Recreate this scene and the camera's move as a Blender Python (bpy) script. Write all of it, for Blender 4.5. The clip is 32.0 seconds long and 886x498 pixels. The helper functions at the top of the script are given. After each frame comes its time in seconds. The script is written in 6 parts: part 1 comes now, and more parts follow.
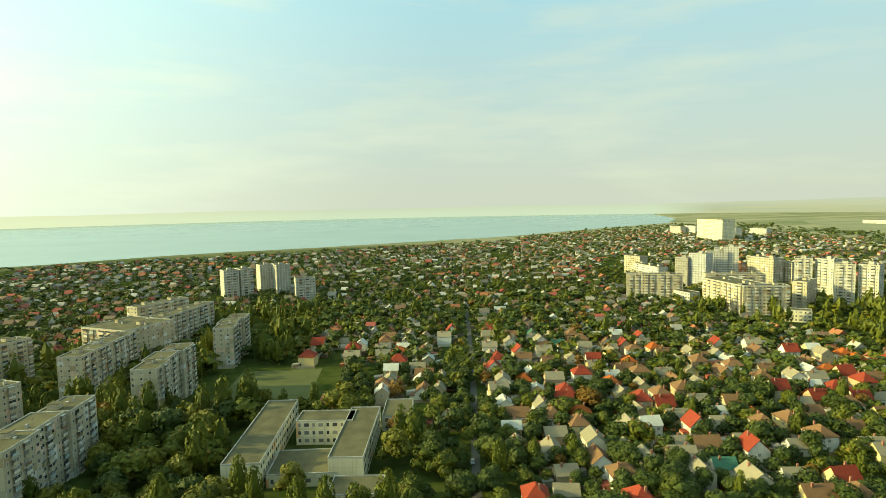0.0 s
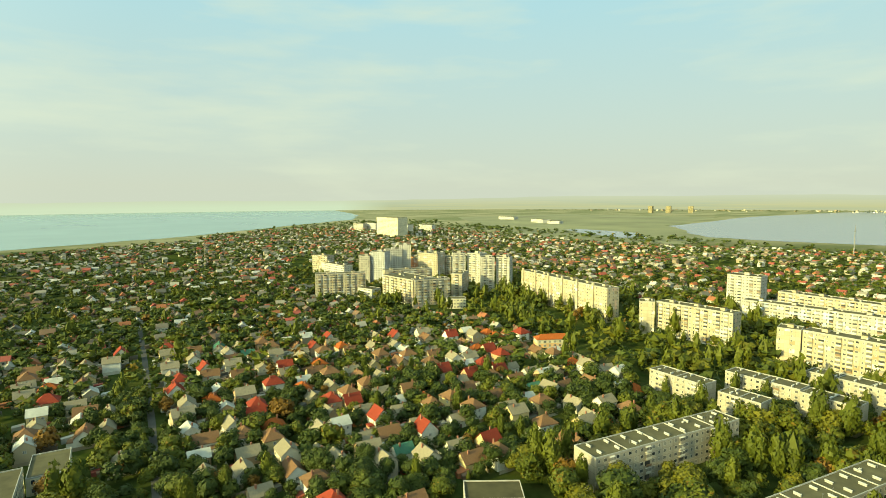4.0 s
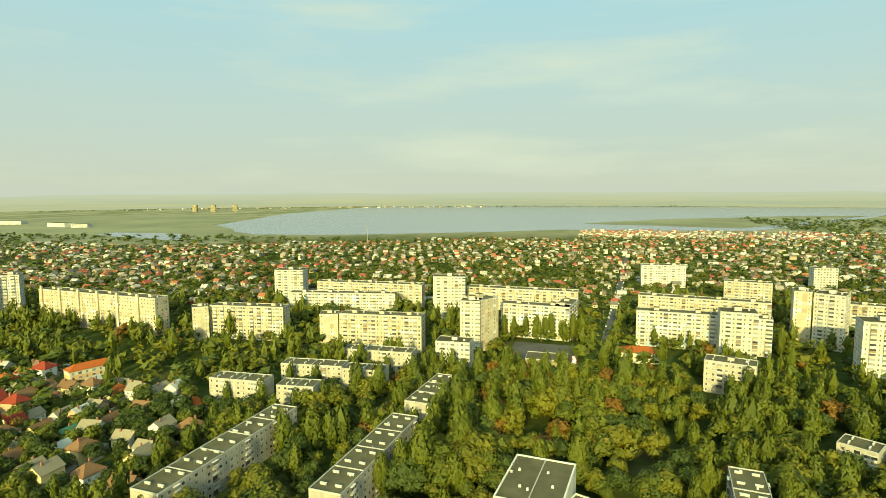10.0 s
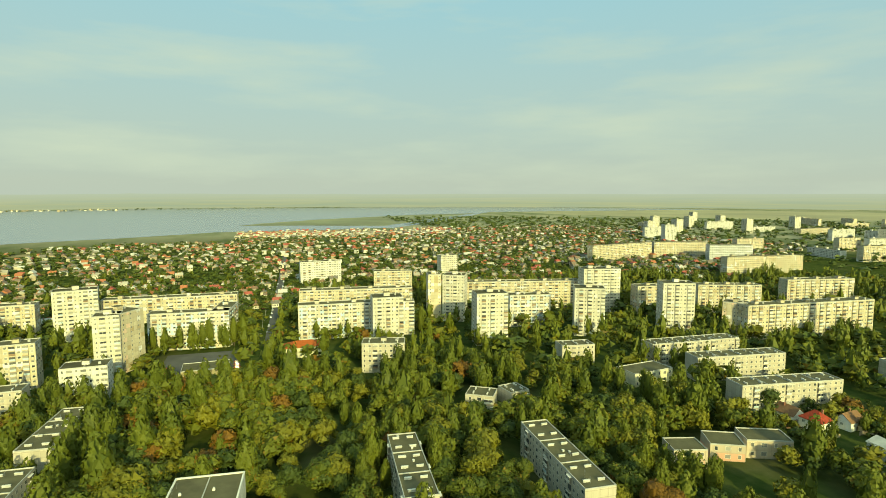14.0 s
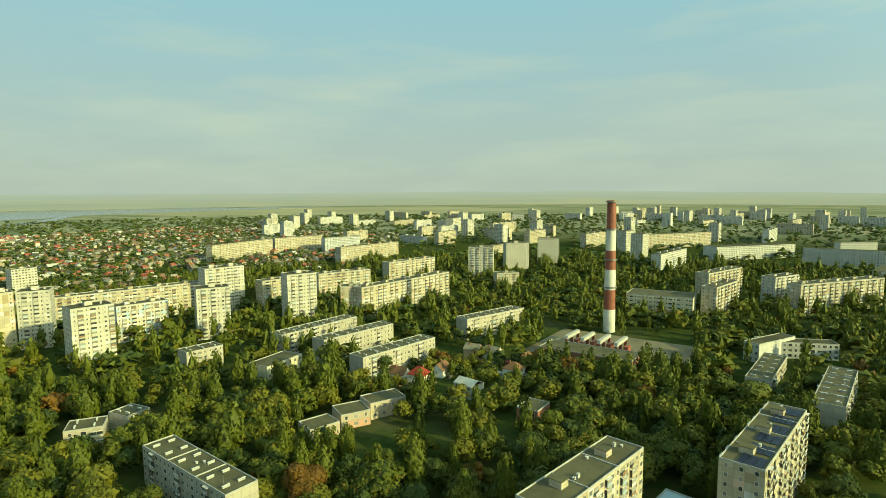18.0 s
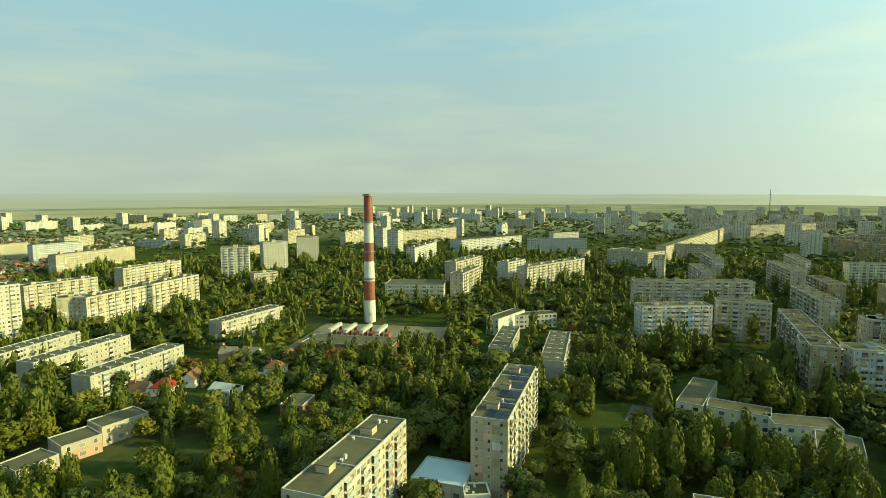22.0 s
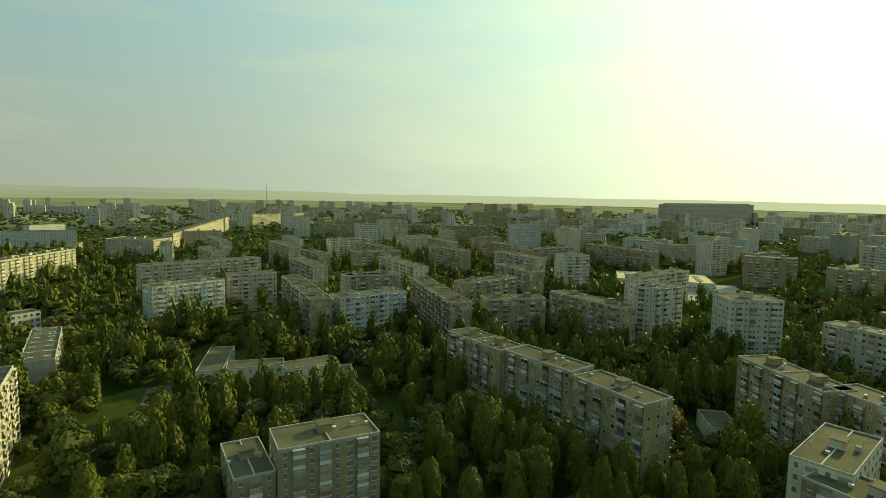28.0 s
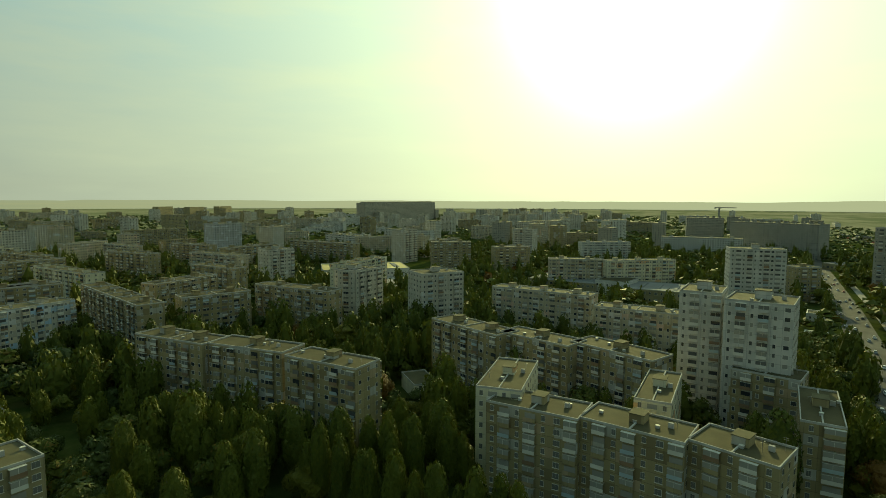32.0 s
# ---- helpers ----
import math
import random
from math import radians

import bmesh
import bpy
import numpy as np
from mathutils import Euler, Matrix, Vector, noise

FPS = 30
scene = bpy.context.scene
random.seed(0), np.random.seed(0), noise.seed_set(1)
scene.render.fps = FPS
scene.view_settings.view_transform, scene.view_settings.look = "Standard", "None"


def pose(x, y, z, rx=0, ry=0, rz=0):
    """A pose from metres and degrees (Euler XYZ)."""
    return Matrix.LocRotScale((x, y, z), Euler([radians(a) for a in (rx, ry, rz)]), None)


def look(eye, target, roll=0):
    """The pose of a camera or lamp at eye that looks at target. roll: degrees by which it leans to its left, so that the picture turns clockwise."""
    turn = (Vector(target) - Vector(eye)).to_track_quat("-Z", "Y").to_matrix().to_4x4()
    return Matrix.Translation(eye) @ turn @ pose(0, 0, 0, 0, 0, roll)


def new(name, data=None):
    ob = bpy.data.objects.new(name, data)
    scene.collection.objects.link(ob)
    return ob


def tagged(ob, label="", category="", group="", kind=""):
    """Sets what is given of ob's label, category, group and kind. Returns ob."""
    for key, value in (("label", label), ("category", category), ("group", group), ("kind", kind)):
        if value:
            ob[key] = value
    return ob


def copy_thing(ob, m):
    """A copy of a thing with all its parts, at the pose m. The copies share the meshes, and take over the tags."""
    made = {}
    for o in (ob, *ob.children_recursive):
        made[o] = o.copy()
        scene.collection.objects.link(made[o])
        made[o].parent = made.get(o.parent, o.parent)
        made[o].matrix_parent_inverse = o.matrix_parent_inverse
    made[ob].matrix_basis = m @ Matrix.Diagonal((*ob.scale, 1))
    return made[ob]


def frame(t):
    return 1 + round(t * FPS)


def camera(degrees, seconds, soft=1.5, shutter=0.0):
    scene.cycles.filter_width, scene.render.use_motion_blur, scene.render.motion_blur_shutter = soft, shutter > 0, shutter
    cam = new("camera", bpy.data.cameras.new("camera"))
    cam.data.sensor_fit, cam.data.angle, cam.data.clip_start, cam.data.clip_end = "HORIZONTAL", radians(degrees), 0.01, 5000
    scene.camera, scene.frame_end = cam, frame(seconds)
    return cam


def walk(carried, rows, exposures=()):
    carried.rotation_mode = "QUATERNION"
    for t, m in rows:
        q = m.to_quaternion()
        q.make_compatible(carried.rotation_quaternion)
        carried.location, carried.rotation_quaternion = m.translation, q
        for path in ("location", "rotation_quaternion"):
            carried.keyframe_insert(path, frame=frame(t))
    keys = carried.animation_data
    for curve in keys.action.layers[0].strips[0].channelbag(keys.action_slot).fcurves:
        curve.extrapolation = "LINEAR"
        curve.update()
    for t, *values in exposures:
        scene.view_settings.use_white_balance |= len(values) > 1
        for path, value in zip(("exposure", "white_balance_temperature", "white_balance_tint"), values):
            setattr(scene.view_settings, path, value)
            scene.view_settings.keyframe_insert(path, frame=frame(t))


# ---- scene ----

# ---- camera ----
def eye(x, y, z, turn, down, lean):
    return pose(x, y, z, 90 - down, 0, -turn) @ pose(0, 0, 0, 0, 0, -lean)


cam = camera(77.04, 32.0, soft=0.8)
walk(cam, [
    (0, eye(-0.85, -0.32, 109.14, 0.309, 4.572, 1.147)),
    (0.5, eye(-0.76, -0.19, 110.38, -0.305, 4.623, 1.259)),
    (1, eye(-0.76, -0.05, 111.40, -0.710, 4.646, 1.307)),
    (1.5, eye(-0.44, -0.09, 112.15, 1.941, 4.554, 1.256)),
    (2, eye(0.05, 0.46, 112.67, 7.613, 4.709, 1.006)),
    (2.5, eye(-0.21, -1.37, 114.35, 19.314, 5.245, 0.272)),
    (3, eye(-0.43, -2.15, 115.74, 22.240, 5.282, 0.316)),
    (3.5, eye(-0.49, -2.04, 116.62, 27.111, 5.373, 0.248)),
    (5.5, eye(0.45, -0.82, 119.16, 40.890, 5.540, 0.912)),
    (6, eye(0.00, 0.00, 120.00, 45.147, 5.666, 0.940)),
    (6.5, eye(0.72, 0.50, 120.44, 49.375, 5.755, 1.035)),
    (7, eye(0.82, 0.28, 120.34, 53.100, 5.761, 1.061)),
    (7.5, eye(1.06, 0.69, 120.72, 56.434, 5.824, 1.062)),
    (8, eye(1.66, 0.75, 120.95, 59.662, 5.863, 0.942)),
    (8.5, eye(2.17, 1.00, 121.72, 63.287, 5.968, 0.835)),
    (9, eye(2.67, 1.36, 121.01, 67.997, 5.949, 0.504)),
    (9.5, eye(2.61, 1.67, 120.82, 72.144, 5.928, 0.367)),
    (10, eye(3.38, 2.03, 120.31, 76.037, 5.847, 0.261)),
    (10.5, eye(3.39, 1.99, 120.37, 80.144, 5.942, 0.167)),
    (11, eye(4.00, 2.33, 120.06, 83.345, 5.882, 0.238)),
    (11.5, eye(4.30, 2.10, 119.73, 86.807, 5.870, 0.339)),
    (12, eye(4.83, 1.83, 119.46, 89.634, 5.855, 0.427)),
    (12.5, eye(5.72, 1.66, 118.73, 93.834, 5.810, 0.371)),
    (13, eye(6.92, 1.87, 117.84, 99.182, 5.797, 0.215)),
    (13.5, eye(7.64, 1.59, 117.10, 104.941, 5.798, 0.039)),
    (14, eye(8.58, 1.58, 116.09, 110.316, 5.703, 0.004)),
    (14.5, eye(8.97, 1.11, 116.07, 115.765, 5.782, -0.044)),
    (15, eye(9.03, 0.37, 115.42, 120.662, 5.797, 0.059)),
    (15.5, eye(9.67, 0.51, 114.78, 126.051, 5.767, -0.015)),
    (17.5, eye(12.64, 0.10, 112.17, 145.608, 5.878, 0.197)),
    (18, eye(12.76, -0.42, 111.42, 148.132, 5.852, 0.393)),
    (18.5, eye(12.90, -0.64, 110.63, 151.073, 5.777, 0.415)),
    (19, eye(12.77, -1.04, 109.94, 153.796, 5.729, 0.535)),
    (19.5, eye(12.76, -1.27, 109.41, 156.793, 5.740, 0.558)),
    (20, eye(12.76, -1.69, 108.47, 159.361, 5.743, 0.596)),
    (20.5, eye(12.97, -2.11, 107.45, 162.506, 5.768, 0.524)),
    (21, eye(13.02, -1.97, 106.66, 164.788, 5.774, 0.529)),
    (21.5, eye(12.92, -2.63, 105.75, 167.906, 5.779, 0.450)),
    (22, eye(13.07, -3.15, 104.81, 172.562, 5.796, 0.263)),
    (22.5, eye(12.95, -3.45, 104.16, 175.968, 5.847, 0.285)),
    (23, eye(13.30, -4.00, 102.83, 179.046, 5.829, 0.303)),
    (23.5, eye(13.26, -4.62, 101.83, 182.489, 5.866, 0.179)),
    (24, eye(13.21, -5.14, 100.70, 187.093, 5.915, -0.101)),
    (24.5, eye(13.33, -5.43, 99.62, 191.588, 5.961, -0.430)),
    (25, eye(13.33, -5.80, 98.58, 194.850, 6.018, -0.574)),
    (25.5, eye(13.38, -6.51, 97.14, 198.901, 6.007, -0.750)),
    (27.5, eye(13.10, -8.30, 91.60, 216.218, 5.868, -1.146)),
    (28, eye(12.83, -8.65, 90.23, 220.569, 5.804, -1.079)),
    (28.5, eye(12.39, -9.06, 88.90, 224.520, 5.763, -0.998)),
    (29, eye(12.37, -9.01, 87.86, 228.503, 5.743, -0.899)),
    (29.5, eye(12.09, -9.24, 86.64, 232.580, 5.654, -0.843)),
    (30, eye(11.93, -9.07, 85.35, 236.805, 5.519, -0.782)),
    (30.5, eye(11.74, -9.44, 84.29, 240.214, 5.397, -0.612)),
    (31, eye(11.23, -9.34, 82.99, 243.546, 5.269, -0.434)),
    (31.5, eye(10.93, -9.36, 81.79, 247.452, 5.201, -0.308)),
    (32, eye(11.03, -9.45, 80.70, 250.429, 5.122, -0.199)),
], exposures=[(0, .6, 8200, -20), (6, .6, 8300, -20), (13, .38, 8000, -24), (19, .22, 7400, -28), (25, .38, 7700, -24), (28, -.08, 8300, -26), (30, -.42, 8400, -26), (32, -.5, 8500, -27)])

# ---- sky, sun ----
SUN_AZ, SUN_EL = radians(268.5), radians(19)
world = bpy.data.worlds.new("world")
scene.world = world
world.use_nodes = True
wn, wl = world.node_tree.nodes, world.node_tree.links
sky = wn.new("ShaderNodeTexSky")
sky.sky_type, sky.sun_disc = "NISHITA", False
sky.sun_elevation, sky.sun_rotation = SUN_EL, SUN_AZ
sky.air_density, sky.dust_density, sky.ozone_density, sky.altitude = 1.0, 2.2, 1.0, 50


def hazy_sky():
    """The clear sky, whitened by haze towards the horizon and by thin streaks of cloud."""
    def node(kind, **put):
        n = wn.new("ShaderNode" + kind)
        for k, v in put.items():
            if isinstance(v, bpy.types.NodeSocket):
                wl.new(v, n.inputs[k])
            else:
                n.inputs[k].default_value = v
        return n

    way = node("TexCoord").outputs["Generated"]
    up = node("SeparateXYZ", Vector=way).outputs[2]
    low = wn.new("ShaderNodeMapRange")
    wl.new(up, low.inputs[0])
    low.inputs[1].default_value, low.inputs[2].default_value = 0.0, 0.40
    low.inputs[3].default_value, low.inputs[4].default_value = HAZE_LOW, HAZE_HIGH
    cloud = node("TexNoise", Vector=node("Mapping", Vector=way, Scale=(1.6, 1.6, 9.0)).outputs[0], Scale=1.4, Detail=5.0, Roughness=0.55)
    streak = wn.new("ShaderNodeMapRange")
    wl.new(cloud.outputs[0], streak.inputs[0])
    streak.inputs[1].default_value, streak.inputs[2].default_value = 0.48, 0.74
    streak.inputs[4].default_value = 0.75
    veil = wn.new("ShaderNodeMix")
    veil.data_type = "RGBA"
    rise = wn.new("ShaderNodeMapRange")
    wl.new(up, rise.inputs[0])
    rise.inputs[1].default_value, rise.inputs[2].default_value = 0.02, 0.38
    wl.new(rise.outputs[0], veil.inputs[0])
    veil.inputs[6].default_value, veil.inputs[7].default_value = (*HAZE, 1), (*HAZE_TOP, 1)
    white = wn.new("ShaderNodeMix")
    white.data_type = "RGBA"
    wl.new(streak.outputs[0], white.inputs[0])
    wl.new(veil.outputs[2], white.inputs[6])
    white.inputs[7].default_value = (*CLOUD, 1)
    hazed = wn.new("ShaderNodeMix")
    hazed.data_type = "RGBA"
    wl.new(low.outputs[0], hazed.inputs[0])
    wl.new(sky.outputs[0], hazed.inputs[6])
    wl.new(white.outputs[2], hazed.inputs[7])
    # light scattered forwards by the haze, round the sun
    near = wn.new("ShaderNodeVectorMath")
    near.operation = "DOT_PRODUCT"
    wl.new(way, near.inputs[0])
    near.inputs[1].default_value = (math.sin(SUN_AZ) * math.cos(SUN_EL), math.cos(SUN_AZ) * math.cos(SUN_EL), math.sin(SUN_EL))
    ahead = node("Math")
    ahead.operation = "MAXIMUM"
    wl.new(near.outputs["Value"], ahead.inputs[0])
    ahead.inputs[1].default_value = 0.0
    last = hazed.outputs[2]
    for power, tone in GLOW:
        lobe = node("Math")
        lobe.operation = "POWER"
        wl.new(ahead.outputs[0], lobe.inputs[0])
        lobe.inputs[1].default_value = power
        more = wn.new("ShaderNodeMix")
        more.data_type, more.blend_type = "RGBA", "ADD"
        wl.new(lobe.outputs[0], more.inputs[0])
        wl.new(last, more.inputs[6])
        more.inputs[7].default_value = (*tone, 1)
        last = more.outputs[2]
    wl.new(last, wn["Background"].inputs[0])
    wn["Background"].inputs[1].default_value = 0.12


HAZE, HAZE_TOP, CLOUD, HAZE_LOW, HAZE_HIGH = (3.7, 3.75, 4.15), (2.45, 4.0, 6.1), (4.5, 4.55, 4.7), 0.97, 0.92
GLOW = ((1.6, (3.9, 4.2, 4.0)), (7.0, (6.5, 6.3, 3.8)), (125.0, (60.0, 56.0, 44.0)))
hazy_sky()
sun = new("sun", bpy.data.lights.new("sun", "SUN"))
sun.data.energy, sun.data.angle, sun.data.color = 5.0, radians(0.6), (1.0, 0.85, 0.50)
sun_way = Vector((math.sin(SUN_AZ) * math.cos(SUN_EL), math.cos(SUN_AZ) * math.cos(SUN_EL), math.sin(SUN_EL)))
sun.matrix_world = look(sun_way * 900, (0, 0, 0))


# ---- materials ----
class Nodes:
    """A short way to write node trees."""

    def __init__(self, name, rough=0.8, metal=0.0):
        self.m = bpy.data.materials.new(name)
        self.m.use_nodes = True
        self.t = self.m.node_tree
        self.b = self.t.nodes["Principled BSDF"]
        self.b.inputs["Roughness"].default_value = rough
        self.b.inputs["Metallic"].default_value = metal

    def n(self, kind, **put):
        node = self.t.nodes.new("ShaderNode" + kind)
        for k, v in put.items():
            if k in ("operation", "data_type", "blend_type", "noise_dimensions", "feature", "distance"):
                if k == "operation":
                    node.operation = v
                elif k == "data_type":
                    node.data_type = v
                elif k == "blend_type":
                    node.blend_type = v
                elif k == "noise_dimensions":
                    node.noise_dimensions = v
            else:
                self.put(node.inputs[k], v)
        return node

    def put(self, socket, v):
        if isinstance(v, bpy.types.NodeSocket):
            self.t.links.new(v, socket)
        else:
            socket.default_value = v

    def math(self, op, a, b=0.0):
        node = self.t.nodes.new("ShaderNodeMath")
        node.operation = op
        self.put(node.inputs[0], a)
        self.put(node.inputs[1], b)
        return node.outputs[0]

    def mix(self, fac, a, b):
        node = self.t.nodes.new("ShaderNodeMix")
        node.data_type = "RGBA"
        self.put(node.inputs[0], fac)
        self.put(node.inputs[6], a if isinstance(a, bpy.types.NodeSocket) else (*a, 1))
        self.put(node.inputs[7], b if isinstance(b, bpy.types.NodeSocket) else (*b, 1))
        return node.outputs[2]

    def where(self, kind="Object"):
        return self.t.nodes.new("ShaderNodeTexCoord").outputs[kind]

    def noise(self, vec, scale, detail=3.0, rough=0.6):
        node = self.n("TexNoise", Scale=scale, Detail=detail, Roughness=rough)
        self.put(node.inputs["Vector"], vec)
        return node.outputs[0]

    def step(self, v, lo, hi):
        node = self.t.nodes.new("ShaderNodeMapRange")
        self.put(node.inputs[0], v)
        node.inputs[1].default_value, node.inputs[2].default_value = lo, hi
        return node.outputs[0]

    def done(self, colour, bump=None, strength=0.3, rough=None, reach=0.1):
        self.put(self.b.inputs["Base Color"], colour if isinstance(colour, bpy.types.NodeSocket) else (*colour, 1))
        if bump is not None:
            node = self.t.nodes.new("ShaderNodeBump")
            node.inputs["Strength"].default_value = strength
            node.inputs["Distance"].default_value = reach
            self.put(node.inputs["Height"], bump)
            self.put(self.b.inputs["Normal"], node.outputs[0])
        if rough is not None:
            self.put(self.b.inputs["Roughness"], rough)
        return self.m


def scaled(c, k):
    return tuple(v * k for v in c)


def plain(name, c, rough=0.8, metal=0.0, spread=0.25, scale=2.0):
    """One material with stains at two sizes."""
    k = Nodes(name, rough, metal)
    p = k.where()
    big, fine = k.noise(p, scale * 0.12, 3), k.noise(p, scale * 3, 4)
    a = k.mix(k.step(big, 0.3, 0.7), scaled(c, 1 - spread), scaled(c, 1 + spread * 0.6))
    return k.done(k.mix(k.math("MULTIPLY", fine, 0.35), a, scaled(c, 0.7)), fine, 0.25)


def panel_wall(name, c, patches=(), share=0.0, storey=2.9, bay=3.2, joint=0.55):
    """Concrete panels with dark joints, stains, and some panels clad in another colour."""
    k = Nodes(name, 0.85)
    p = k.where()
    s = k.n("SeparateXYZ", Vector=p)
    u = k.math("DIVIDE", k.math("ADD", s.outputs[0], k.math("MULTIPLY", s.outputs[1], 1.013)), bay)
    v = k.math("DIVIDE", s.outputs[2], storey)
    fu, fv = k.math("FRACT", u), k.math("FRACT", v)
    line = k.math("MAXIMUM", k.math("LESS_THAN", fu, 0.035), k.math("LESS_THAN", fv, 0.05))
    cell = k.n("CombineXYZ", X=k.math("FLOOR", u), Y=k.math("FLOOR", v), Z=k.n("ObjectInfo").outputs["Random"])
    rnd = k.n("TexWhiteNoise", Vector=cell.outputs[0])
    col = k.mix(rnd.outputs[0], scaled(c, 0.86), scaled(c, 1.1))
    for i, pc in enumerate(patches):
        lo = share * i
        sep = k.n("SeparateColor", Color=rnd.outputs[1])
        on = k.math("MULTIPLY", k.math("GREATER_THAN", sep.outputs[1], lo), k.math("LESS_THAN", sep.outputs[1], lo + share))
        col = k.mix(on, col, pc)
    streak = k.n("Mapping", Vector=p, Scale=(0.5, 0.5, 0.06))
    dirt = k.step(k.noise(streak.outputs[0], 1.0, 4), 0.45, 0.8)
    col = k.mix(k.math("MULTIPLY", dirt, 0.5), col, scaled(c, 0.55))
    col = k.mix(k.math("MULTIPLY", k.step(k.noise(p, 0.09, 2), 0.4, 0.7), 0.3), col, scaled(c, 0.7))
    col = k.mix(k.math("MULTIPLY", line, joint), col, scaled(c, 0.4))
    return k.done(col, k.math("SUBTRACT", k.noise(p, 5, 3), line), 0.4)


def leafy(name, dark, light, autumn=None, share=0.1):
    k = Nodes(name, 0.65)
    geo = k.n("NewGeometry")
    r1 = geo.outputs["Random Per Island"]
    obj = k.n("ObjectInfo").outputs["Random"]
    p = k.where()
    tree = k.noise(p, 0.05, 2)
    col = k.mix(k.math("ADD", k.math("MULTIPLY", r1, 0.42), 0.22), dark, light)
    col = k.mix(k.math("MULTIPLY", k.step(tree, 0.35, 0.7), 0.55), col, scaled(dark, 0.75))
    col = k.mix(k.math("MULTIPLY", obj, 0.5), col, scaled(light, 0.85))
    if autumn:
        col = k.mix(k.math("MULTIPLY", k.math("GREATER_THAN", r1, 1 - share), 0.8), col, autumn)
    k.b.inputs["Specular IOR Level"].default_value = 0.25
    k.put(k.b.inputs["Base Color"], col)
    tr = k.n("BsdfTranslucent", Color=col)
    mixs = k.n("MixShader", Fac=0.12)
    k.t.links.new(k.b.outputs[0], mixs.inputs[1])
    k.t.links.new(tr.outputs[0], mixs.inputs[2])
    k.t.links.new(mixs.outputs[0], k.t.nodes["Material Output"].inputs[0])
    return k.m


def roof_tiles(name, c, run=0.35):
    k = Nodes(name, 0.75)
    p = k.where()
    s = k.n("SeparateXYZ", Vector=p)
    wave = k.math("FRACT", k.math("DIVIDE", s.outputs[2], run * 0.6))
    obj = k.n("ObjectInfo").outputs["Random"]
    col = k.mix(k.noise(p, 1.3, 4), scaled(c, 0.65), scaled(c, 1.25))
    col = k.mix(k.math("MULTIPLY", obj, 0.35), col, scaled(c, 0.6))
    col = k.mix(k.math("MULTIPLY", k.math("LESS_THAN", wave, 0.18), 0.5), col, scaled(c, 0.45))
    return k.done(col, wave, 0.5)


def house_wall(name, colours):
    k = Nodes(name, 0.85)
    p = k.where()
    obj = k.n("ObjectInfo").outputs["Random"]
    col = colours[0]
    for i, c in enumerate(colours[1:]):
        col = k.mix(k.math("GREATER_THAN", obj, (i + 1) / len(colours)), col, c)
    col = k.mix(k.math("MULTIPLY", k.step(k.noise(p, 0.6, 4), 0.4, 0.8), 0.4), col, (0.3, 0.27, 0.22))
    return k.done(col, k.noise(p, 6, 3), 0.3)


def island_mix(name, colours, rough=0.8):
    """Joined far pieces, each with its own colour."""
    k = Nodes(name, rough)
    r = k.n("NewGeometry").outputs["Random Per Island"]
    col = colours[0]
    for i, c in enumerate(colours[1:]):
        col = k.mix(k.math("GREATER_THAN", r, (i + 1) / len(colours)), col, c)
    col = k.mix(k.math("MULTIPLY", k.noise(k.where(), 0.8, 3), 0.5), col, (0.2, 0.18, 0.15))
    return k.done(col)


